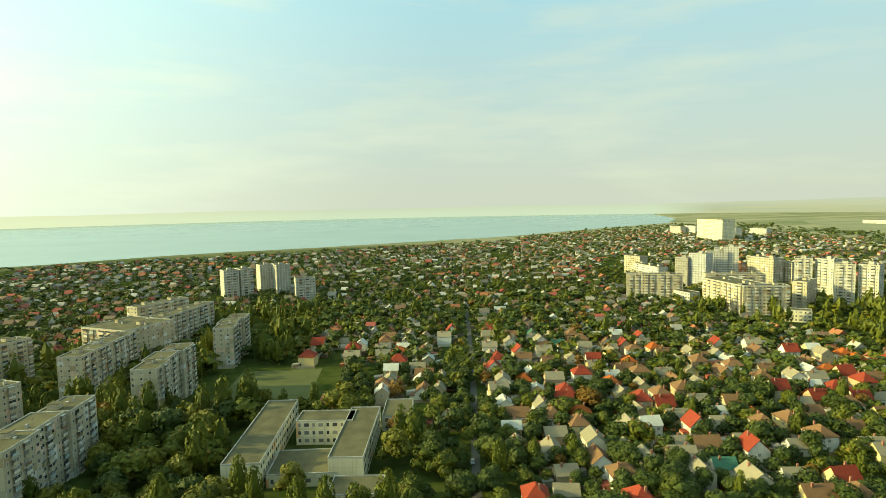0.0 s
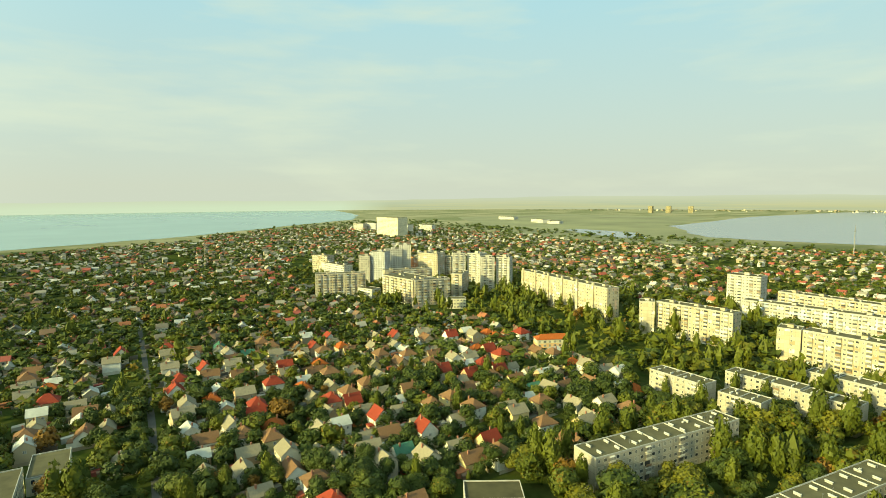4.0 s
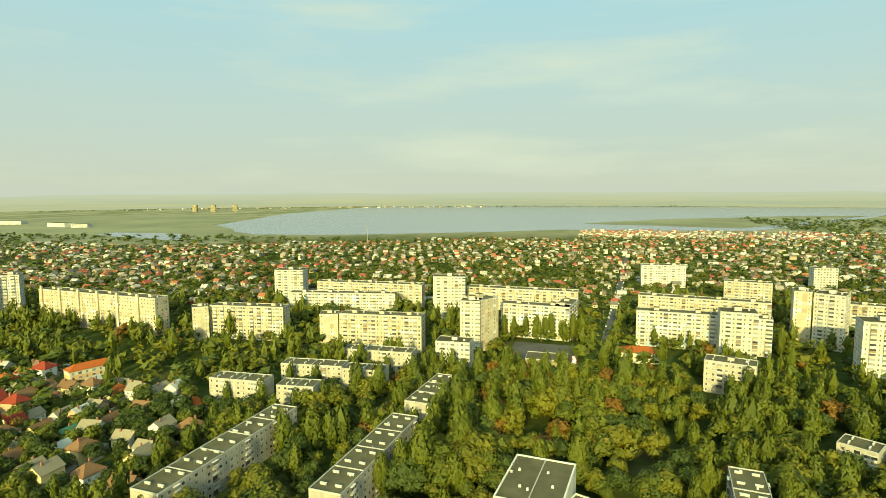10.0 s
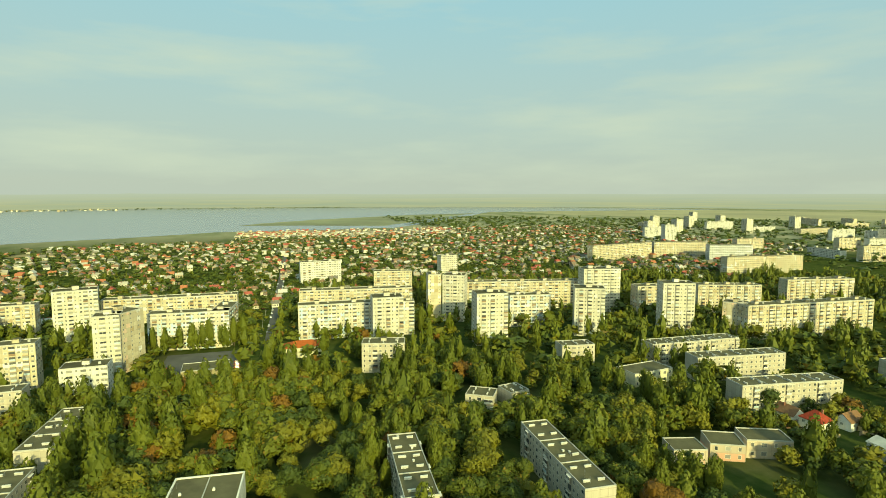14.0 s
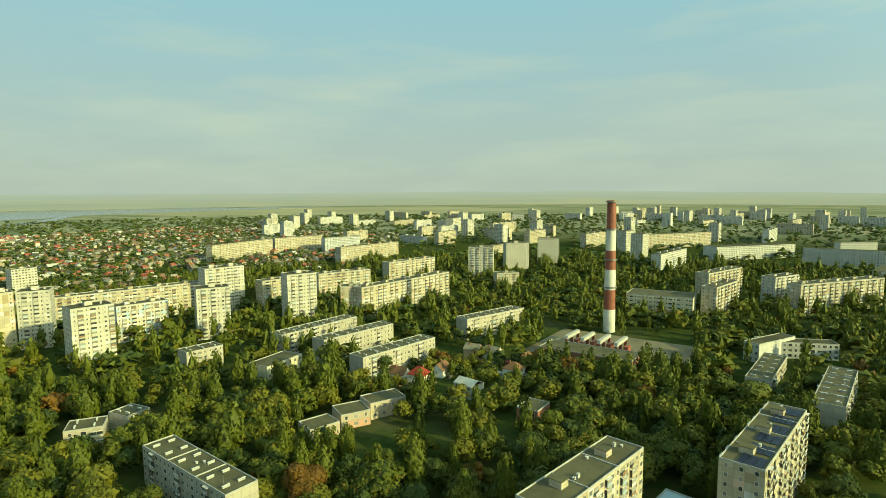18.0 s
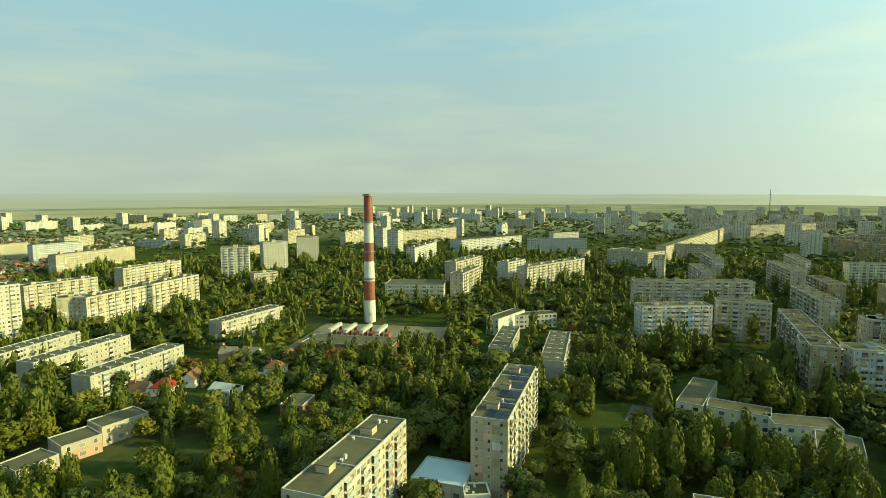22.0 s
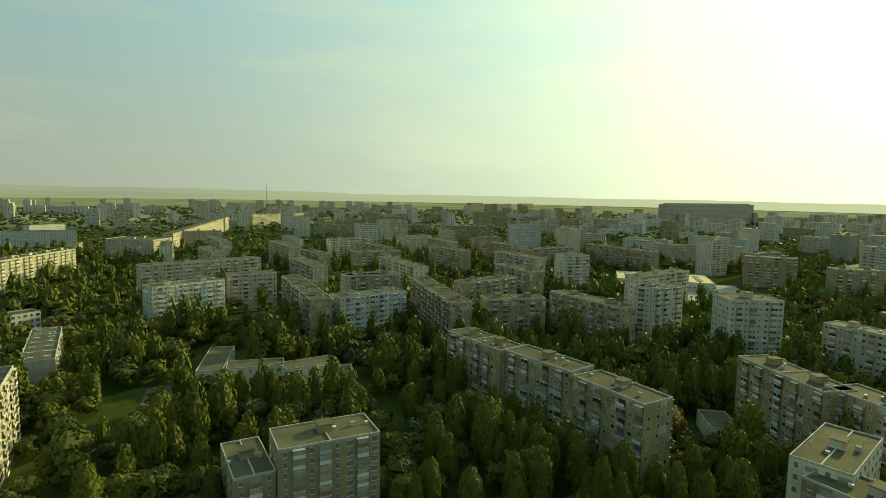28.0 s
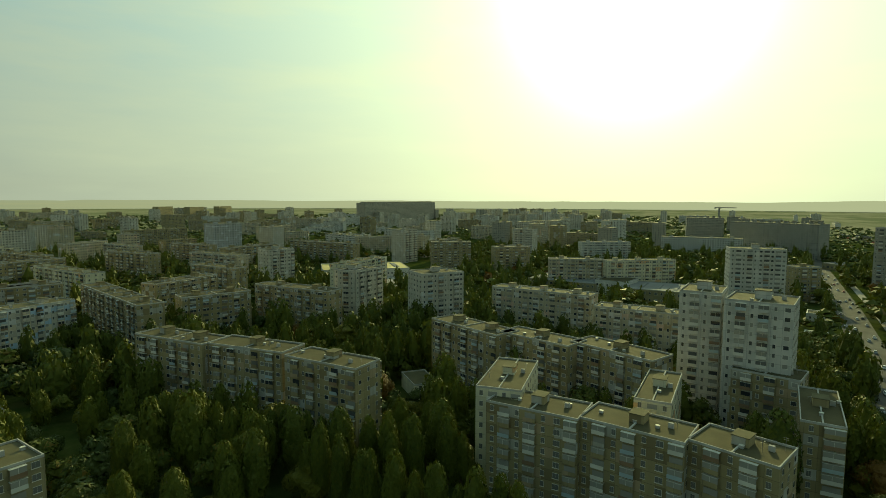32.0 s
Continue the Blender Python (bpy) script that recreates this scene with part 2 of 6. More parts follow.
M = {
    "panel": panel_wall("cream_panels", (0.455, 0.39, 0.265), ((0.62, 0.60, 0.55), (0.60, 0.42, 0.30), (0.34, 0.26, 0.14)), 0.07),
    "patch": panel_wall("patched_panels", (0.47, 0.42, 0.33), ((0.66, 0.65, 0.62), (0.36, 0.48, 0.60), (0.60, 0.50, 0.34)), 0.14),
    "tower": panel_wall("pale_panels", (0.50, 0.455, 0.36), ((0.62, 0.59, 0.53),), 0.1),
    "white": panel_wall("white_panels", (0.55, 0.52, 0.45), (), 0.0),
    "cream": panel_wall("cream_render", (0.72, 0.64, 0.44), (), 0.0, 3.3, 4.0, 0.4),
    # panels toned down: evening shade of the sunward blocks is painted into the colour
    "greyb": panel_wall("shade_toned_panels", (0.30, 0.24, 0.115), ((0.42, 0.40, 0.34), (0.38, 0.28, 0.16), (0.20, 0.15, 0.07)), 0.09),
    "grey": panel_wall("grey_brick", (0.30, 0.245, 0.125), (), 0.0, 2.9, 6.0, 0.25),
    "dark": panel_wall("dark_tower_panels", (0.34, 0.31, 0.25), (), 0.0),
    "blue": panel_wall("bluish_panels", (0.43, 0.42, 0.39), ((0.60, 0.60, 0.60),), 0.2),
    "orange": panel_wall("orange_render", (0.62, 0.25, 0.10), ((0.66, 0.6, 0.5),), 0.15),
    "five": panel_wall("whitewashed_panels", (0.42, 0.37, 0.28), ((0.44, 0.38, 0.28),), 0.08),
    "school": panel_wall("yellow_render", (0.62, 0.56, 0.38), ((0.62, 0.36, 0.16),), 0.05, 3.6, 6.0, 0.3),
    "kinder": panel_wall("pink_render", (0.47, 0.38, 0.27), ((0.58, 0.30, 0.20),), 0.12, 3.6, 6.0, 0.3),
    "brick": plain("red_brick", (0.30, 0.13, 0.08), 0.9),
    "bitumen": plain("roof_bitumen", (0.115, 0.102, 0.056), 0.9, 0, 0.35, 1.0),
    "paleroof": plain("pale_roof_felt", (0.085, 0.074, 0.038), 0.9, 0, 0.35, 1.0),
    "yellowroof": plain("yellow_sheet_roof", (0.50, 0.40, 0.14), 0.7, 0, 0.2, 0.6),
    "greyroof": plain("grey_sheet_roof", (0.20, 0.20, 0.19), 0.85, 0.0, 0.2, 0.6),
    "bluesheet": plain("pale_blue_sheet", (0.42, 0.50, 0.52), 0.5, 0.2, 0.15, 0.6),
    "concrete": plain("concrete", (0.42, 0.40, 0.35), 0.9),
    "whitewash": plain("white_paint", (0.64, 0.60, 0.50), 0.7, 0, 0.12),
    "redpaint": plain("red_paint", (0.25, 0.075, 0.042), 0.6, 0, 0.25),
    "steel": plain("dull_steel", (0.25, 0.25, 0.25), 0.5, 0.7),
    "cladding": plain("brown_balcony_cladding", (0.24, 0.15, 0.08), 0.7),
    "wood": plain("dark_timber", (0.14, 0.08, 0.05), 0.8),
    "asphalt": plain("asphalt", (0.10, 0.095, 0.085), 0.9, 0, 0.3, 0.5),
    "paving": plain("concrete_paving", (0.30, 0.28, 0.24), 0.9, 0, 0.2, 0.7),
    "trackred": plain("red_running_track", (0.32, 0.10, 0.06), 0.9),
    "pitch": plain("dry_grass_pitch", (0.10, 0.105, 0.04), 0.95, 0, 0.3, 0.3),
    "bark": plain("bark", (0.10, 0.075, 0.05), 0.95),
    "rubber": plain("rubber", (0.02, 0.02, 0.02), 0.9),
    "redtile": roof_tiles("red_tiles", (0.27, 0.046, 0.026)),
    "orangetile": roof_tiles("orange_tiles", (0.36, 0.095, 0.024)),
    "browntile": roof_tiles("brown_tiles", (0.21, 0.115, 0.06)),
    "slate": roof_tiles("grey_asbestos_slate", (0.29, 0.245, 0.165)),
    "greenroof": roof_tiles("green_sheet_roof", (0.07, 0.17, 0.11)),
    "tin": plain("pale_tin_roof", (0.50, 0.48, 0.41), 0.6, 0.1, 0.25),
    "housewall": house_wall("house_render", [(0.66, 0.57, 0.40), (0.76, 0.72, 0.62), (0.46, 0.36, 0.22), (0.46, 0.30, 0.17), (0.70, 0.64, 0.52), (0.66, 0.51, 0.24)]),
    "farwalls": island_mix("far_house_render", [(0.52, 0.46, 0.34), (0.64, 0.59, 0.48), (0.38, 0.30, 0.19), (0.30, 0.23, 0.15)]),
    "farroofs": island_mix("far_roofs", [(0.30, 0.27, 0.21), (0.38, 0.35, 0.28), (0.31, 0.045, 0.028), (0.17, 0.09, 0.05), (0.34, 0.10, 0.03), (0.48, 0.46, 0.41), (0.14, 0.12, 0.09), (0.16, 0.11, 0.07), (0.12, 0.11, 0.09)]),
    "poplar": leafy("poplar_leaves", (0.036, 0.054, 0.0062), (0.145, 0.152, 0.0150)),
    "broad": leafy("broad_leaves", (0.035, 0.053, 0.0062), (0.145, 0.148, 0.0141), (0.158, 0.097, 0.0132), 0.05),
    "rusty": leafy("autumn_leaves", (0.088, 0.048, 0.0088), (0.211, 0.106, 0.0141)),
    "broad_dark": leafy("dark_broad_leaves", (0.025, 0.039, 0.0062), (0.079, 0.099, 0.0141)),
    "broad_light": leafy("yellowing_broad_leaves", (0.062, 0.068, 0.0070), (0.194, 0.172, 0.0158)),
    "farwood": leafy("far_wood_leaves", (0.037, 0.058, 0.0123), (0.123, 0.141, 0.0246), (0.150, 0.106, 0.0264), 0.04),
}


def glass(name, c, rough=0.12, curtain=(0.34, 0.32, 0.27), power=1.6):
    """Panes, some of them with pale curtains behind."""
    k = Nodes(name, rough)
    r = k.n("NewGeometry").outputs["Random Per Island"]
    return k.done(k.mix(k.math("POWER", r, power), c, tuple(curtain)))


M["glass"] = glass("window_glass", (0.030, 0.034, 0.038))
M["solar"] = glass("solar_cells", (0.012, 0.017, 0.035), 0.4, (0.04, 0.05, 0.09), 3.0)


def ground_material():
    k = Nodes("ground_soil_and_grass", 1.0)
    k.b.inputs["Specular IOR Level"].default_value = 0.0
    p = k.where()
    a = k.noise(p, 0.012, 5)
    b = k.noise(p, 0.12, 4)
    c = k.noise(p, 1.5, 3)
    col = k.mix(k.step(b, 0.35, 0.65), (0.032, 0.050, 0.010), (0.070, 0.078, 0.022))
    col = k.mix(k.step(a, 0.56, 0.70), col, (0.10, 0.09, 0.045))
    far = k.noise(k.n("Mapping", Vector=p, Scale=(0.0022, 0.006, 1)).outputs[0], 1.0, 3)
    s = k.n("VectorMath", operation="LENGTH")
    k.put(s.inputs[0], p)
    # far land pales with distance: haze is painted into these field colours
    fields = k.mix(k.step(far, 0.42, 0.56), (0.20, 0.21, 0.12), (0.34, 0.31, 0.20))
    col = k.mix(k.step(s.outputs[1], 1250, 1750), col, fields)
    return k.done(k.mix(k.math("MULTIPLY", c, 0.4), col, (0.03, 0.035, 0.014)), c, 0.5)


def water_material(name, c, rough):
    k = Nodes(name, rough)
    p = k.where()
    k.b.inputs["IOR"].default_value = 1.33
    w = k.noise(p, 0.25, 4)
    big = k.noise(p, 0.003, 3)
    return k.done(k.mix(big, scaled(c, 0.85), scaled(c, 1.15)), w, 0.04, None, 0.2)


for key in ("tin", "asphalt", "paving", "pitch", "bitumen", "paleroof", "greyroof", "concrete", "slate", "browntile", "redtile", "orangetile", "farroofs", "farwalls", "housewall", "greenroof"):
    M[key].node_tree.nodes["Principled BSDF"].inputs["Specular IOR Level"].default_value = 0.12
M["solar"].node_tree.nodes["Principled BSDF"].inputs["Specular IOR Level"].default_value = 0.15
M["dust"] = plain("dusty_yard_soil", (0.19, 0.155, 0.085), 0.95, 0, 0.5, 0.3)
M["ground"] = ground_material()
M["sea"] = water_material("sea_water", (0.20, 0.29, 0.27), 0.25)
M["lagoon"] = water_material("lagoon_water", (0.19, 0.20, 0.20), 0.2)
M["meadow"] = plain("salt_meadow", (0.20, 0.195, 0.095), 0.95, 0, 0.35, 0.03)
M["reed"] = plain("dry_reed_belt", (0.26, 0.20, 0.07), 0.95, 0, 0.3, 0.03)
M["farfield"] = plain("far_stubble_field", (0.30, 0.26, 0.13), 0.95, 0, 0.35, 0.01)


# ---- mesh helpers ----
def mesh_of(name, verts, faces, mats, which=None):
    """A mesh from arrays; faces all have the same number of corners in one call."""
    me = bpy.data.meshes.new(name)
    v = np.asarray(verts, dtype=np.float32)
    q = np.asarray(faces, dtype=np.int32)
    me.vertices.add(len(v))
    me.vertices.foreach_set("co", v.ravel())
    me.loops.add(q.size)
    me.loops.foreach_set("vertex_index", q.ravel())
    me.polygons.add(len(q))
    me.polygons.foreach_set("loop_start", np.arange(0, q.size, q.shape[1], dtype=np.int32))
    for m in mats:
        me.materials.append(M[m])
    if which is not None:
        me.polygons.foreach_set("material_index", np.asarray(which, dtype=np.int32))
    me.update(calc_edges=True)
    me.validate()
    me.shade_flat()
    return me


BOX_V = np.array([(x, y, z) for z in (0, 1) for y in (-.5, .5) for x in (-.5, .5)], dtype=np.float32)
BOX_F = np.array([(0, 2, 3, 1), (4, 5, 7, 6), (0, 1, 5, 4), (2, 6, 7, 3), (0, 4, 6, 2), (1, 3, 7, 5)], dtype=np.int32)


class Boxes:
    """Collects boxes (centre x, y, bottom z, sizes) into one mesh."""

    def __init__(self):
        self.v, self.f, self.w, self.k = [], [], [], 0

    def box(self, x, y, z, a, b, c, slot=0, taper=1.0):
        v = BOX_V * (a, b, c)
        if taper != 1.0:
            v[4:, :2] *= taper
        self.v.append(v + (x, y, z))
        self.f.append(BOX_F + self.k)
        self.w += [slot] * 6
        self.k += 8
        return self

    def plate(self, x, y, z, w, h, face, along, slot):
        """A flat pane that faces outwards: along x (face in y) or along y (face in x)."""
        if along == "x":
            p = [(x - w / 2, y, z), (x + w / 2, y, z), (x + w / 2, y, z + h), (x - w / 2, y, z + h)]
        else:
            p = [(x, y + w / 2, z), (x, y - w / 2, z), (x, y - w / 2, z + h), (x, y + w / 2, z + h)]
        if face > 0:
            p = p[::-1]
        self.v.append(np.array(p))
        self.f.append(np.array([(0, 1, 2, 3)]) + self.k)
        self.w.append(slot)
        self.k += 4

    def mesh(self, name, mats):
        return mesh_of(name, np.concatenate(self.v), np.concatenate(self.f), mats, self.w)


def part(name, me, parent, label="", at=None, kind=""):
    ob = new(name, me)
    ob.parent = parent
    if at is not None:
        ob.matrix_basis = at
    if label or kind:
        tagged(ob, label, kind=kind)
    return ob


def thing(name, m, label, category, group="", kind=""):
    ob = new(name)
    ob.matrix_basis = m
    ob.empty_display_size = 0.5
    return tagged(ob, label, category, group, kind)


# ---- ground and water ----
def outline(name, pts, z, mat, kind="structure", label="", category=""):
    """A flat sheet with an uneven edge round a few corner points."""
    rim = []
    for i, a in enumerate(pts):
        b = pts[(i + 1) % len(pts)]
        n = max(2, int(math.dist(a, b) / 60))
        for j in range(n):
            t = j / n
            x, y = a[0] + (b[0] - a[0]) * t, a[1] + (b[1] - a[1]) * t
            w = min(25, math.dist(a, b) * 0.06)
            rim.append((x + w * noise.noise((x * .01, y * .01, 1)), y + w * noise.noise((x * .01, y * .01, 7)), z))
    bm = bmesh.new()
    bm.faces.new([bm.verts.new(p) for p in rim])
    bmesh.ops.triangulate(bm, faces=bm.faces[:])
    for f in bm.faces:
        if f.normal.z < 0:
            f.normal_flip()
    me = bpy.data.meshes.new(name)
    bm.to_mesh(me)
    bm.free()
    me.materials.append(M[mat])
    ob = new(name, me)
    return tagged(ob, label, category, kind=kind)


def ground_sheet():
    n = 120
    rings = [0, 150, 400, 800, 1400, 2200, 3200, 4100, 4950]
    v, f = [], []
    for r in rings:
        for i in range(n):
            a = 2 * math.pi * i / n
            v.append((r * math.sin(a), r * math.cos(a), 0))
    for j in range(len(rings) - 1):
        for i in range(n):
            f.append((j * n + i, (j + 1) * n + i, (j + 1) * n + (i + 1) % n, j * n + (i + 1) % n))
    me = mesh_of("ground", np.array(v), np.array(f)[:, ::-1], ["ground"])
    return tagged(new("ground", me), "town ground of soil, dry grass and yards", "ground", kind="structure")


ground_sheet()
outline("sea", [(-1320, 760), (-956, 1034), (-636, 1339), (-212, 1560), (230, 1830), (640, 2240), (1090, 2650), (1420, 3350), (1700, 4500), (700, 5000), (-700, 5100), (-1900, 4800), (-3600, 3850), (-4500, 2500), (-2600, 1300)], 0.25, "sea",
        label="hazy pale blue-green sea in a wide bay", category="sea")
outline("lagoon", [(1830, 1330), (1424, 930), (1487, 603), (1640, 300), (1790, 60), (1830, -500), (2350, -900), (3200, -1500), (3100, -3400), (4300, -2300), (4850, 200), (4500, 1700), (2900, 1650)], 0.3, "lagoon",
        label="wide pale grey lagoon with a flat shore", category="lagoon")
outline("sand_spit", [(2150, 0), (1950, -500), (2500, -900), (3000, -1300), (2900, -900), (2500, -300)], 0.55, "meadow", label="low green spit reaching into the lagoon", category="spit")
outline("salt_meadow", [(1000, 1250), (1180, 820), (1424, 880), (1440, 940), (1840, 1350), (2700, 1700), (2500, 2600), (1700, 2600)], 0.15, "meadow", label="flat green salt meadow beside the lagoon", category="meadow")
outline("pond", [(1250, 980), (1216, 1050), (1340, 1400), (1440, 1400), (1420, 1150)], 0.35, "lagoon", label="shallow pond in the salt meadow", category="pond")
outline("reed_belt", [(860, 1000), (1150, 640), (1250, 300), (1290, 300), (1210, 700), (920, 1040)], 0.2, "reed", label="dry yellow reed strip between houses and meadow", category="reeds")
outline("stubble_field", [(3300, -1600), (3600, -2600), (2400, -3600), (1300, -3300), (1700, -2300), (2600, -1700)], 0.2, "farfield", label="far yellow stubble field beyond the town", category="field")

# ---- glowing distance with painted haze ----
def rim_height(turn):
    """Low hills behind the lagoon and the fields, flat country and sea elsewhere."""
    hills = max(0, min(1, (turn - 25) / 20, (190 - turn) / 30))
    flat = max(0, min(1, (turn - 195) / 20, (300 - turn) / 20))
    return 84 + 27 * hills - 20 * flat


def far_rim():
    """The last strip of land and water before the sky; it glows, with haze painted into its colour."""
    n, r = 240, 4850
    v, f = [], []
    for i in range(n):
        a = 2 * math.pi * i / n
        top = rim_height(math.degrees(a)) + 9 * noise.noise((math.sin(a) * 5, math.cos(a) * 5, 0)) + 5 * noise.noise((math.sin(a) * 30, math.cos(a) * 30, 3))
        for z in (-5, top):
            v.append((r * math.sin(a), r * math.cos(a), z))
    for i in range(n):
        j = (i + 1) % n
        f.append((2 * i, 2 * i + 1, 2 * j + 1, 2 * j))
    k = Nodes("painted_haze_distance", 1.0)
    p = k.where()
    s = k.n("SeparateXYZ", Vector=p)
    stripes = k.noise(k.n("Mapping", Vector=p, Scale=(0.0012, 0.0012, 0.06)).outputs[0], 1.0, 3)
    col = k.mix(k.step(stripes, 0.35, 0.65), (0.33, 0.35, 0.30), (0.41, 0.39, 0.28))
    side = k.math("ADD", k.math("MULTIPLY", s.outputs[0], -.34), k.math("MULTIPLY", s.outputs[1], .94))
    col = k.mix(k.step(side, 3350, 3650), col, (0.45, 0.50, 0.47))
    # painted haze: the colour fades to the sky's tone towards the top
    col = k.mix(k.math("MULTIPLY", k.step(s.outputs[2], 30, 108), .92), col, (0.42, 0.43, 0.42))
    # sunlit haze painted in: the strip is brighter towards the sun
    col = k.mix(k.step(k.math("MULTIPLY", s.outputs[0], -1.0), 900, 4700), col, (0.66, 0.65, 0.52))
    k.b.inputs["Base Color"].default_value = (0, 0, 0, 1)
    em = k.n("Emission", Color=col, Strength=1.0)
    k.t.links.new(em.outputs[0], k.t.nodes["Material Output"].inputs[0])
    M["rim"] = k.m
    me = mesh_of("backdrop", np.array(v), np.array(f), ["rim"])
    return tagged(new("backdrop", me), "glowing backdrop of far shore and fields with painted haze", "distance", kind="structure")


far_rim()

# ---- apartment blocks ----
FOOT = []      # footprints, to keep trees and houses clear of them
EYE = Vector((8, -3))
WORDS = {
    "panel": "cream concrete panel apartment block with flat roof",
    "patch": "apartment block with patchwork of blue and white panels",
    "tower": "pale concrete apartment tower with flat roof",
    "white": "white rendered apartment building with flat roof",
    "cream": "large cream apartment tower beside the bay",
    "greyb": "concrete panel apartment block with evening shade painted into its colour",
    "grey": "grey brick apartment block with glazed balconies",
    "dark": "dark unlit high-rise apartment tower",
    "blue": "bluish clad apartment tower",
    "orange": "orange rendered apartment building",
    "five": "low whitewashed panel block with row of roof vents",
    "school": "yellow rendered school wing with flat grey roof",
    "kinder": "pale pink kindergarten wing with flat roof",
    "loggia": "cream stepped apartment block with dark loggias",
    "strip": "long cream slab block with tall stair shafts",
    "end": "windowless end section of a cream apartment tower",
    "solar": "cream apartment block with solar panels on roof",
    "market": "low market hall with yellow sheet roof",
    "mall": "low grey shopping hall with sheet roof",
    "low": "low flat hall with dark felt roof",
    "orangeroof": "small hall with orange tiled roof",
    "rimmed": "low building with felt roof and white rim",
    "bluehall": "low hall with pale blue sheet roof",
    "boiler": "red brick boiler house below the chimney",
    "house2": "two-storey villa with pale sheet roof",
    "brickhouse": "dark red brick workshop among trees",
    "yellowish": "yellowish brick apartment block with flat roof",
}
WALL = {"loggia": "panel", "strip": "panel", "end": "panel", "solar": "panel", "market": "white", "mall": "grey", "low": "grey", "orangeroof": "school", "yellowish": "school", "rimmed": "white", "bluehall": "white", "boiler": "brick", "house2": "white", "brickhouse": "brick"}
window_me = {}


def window_mesh(w, h):
    key = (round(w, 1), round(h, 1))
    if key not in window_me:
        b = Boxes()
        b.box(0, -0.04, -h / 2, w, 0.12, h, 0)
        b.box(0, -0.12, -h / 2 - 0.08, w + 0.2, 0.25, 0.06, 0)
        window_me[key] = b.mesh("window", ["whitewash"]), Boxes().box(0, 0, -h * 0.455, w * 0.455, 0.10, h * 0.91).mesh("pane", ["glass"])
    return window_me[key]


def ring_mesh(a, b, t, h, mat):
    """A low wall all round a flat roof, in one piece."""
    v = []
    for z in (0, h):
        for k in (0, t):
            v += [(-a / 2 + k, -b / 2 + k, z), (a / 2 - k, -b / 2 + k, z), (a / 2 - k, b / 2 - k, z), (-a / 2 + k, b / 2 - k, z)]
    f = []
    for i in range(4):
        j = (i + 1) % 4
        f += [(i, j, 8 + j, 8 + i), (4 + j, 4 + i, 12 + i, 12 + j), (8 + i, 8 + j, 12 + j, 12 + i)]
    return mesh_of("parapet", np.array(v), np.array(f), [mat])


SOLAR = Boxes().box(0, 0, 0, 1.1, 2.1, .06).mesh("solar_panel", ["solar"])


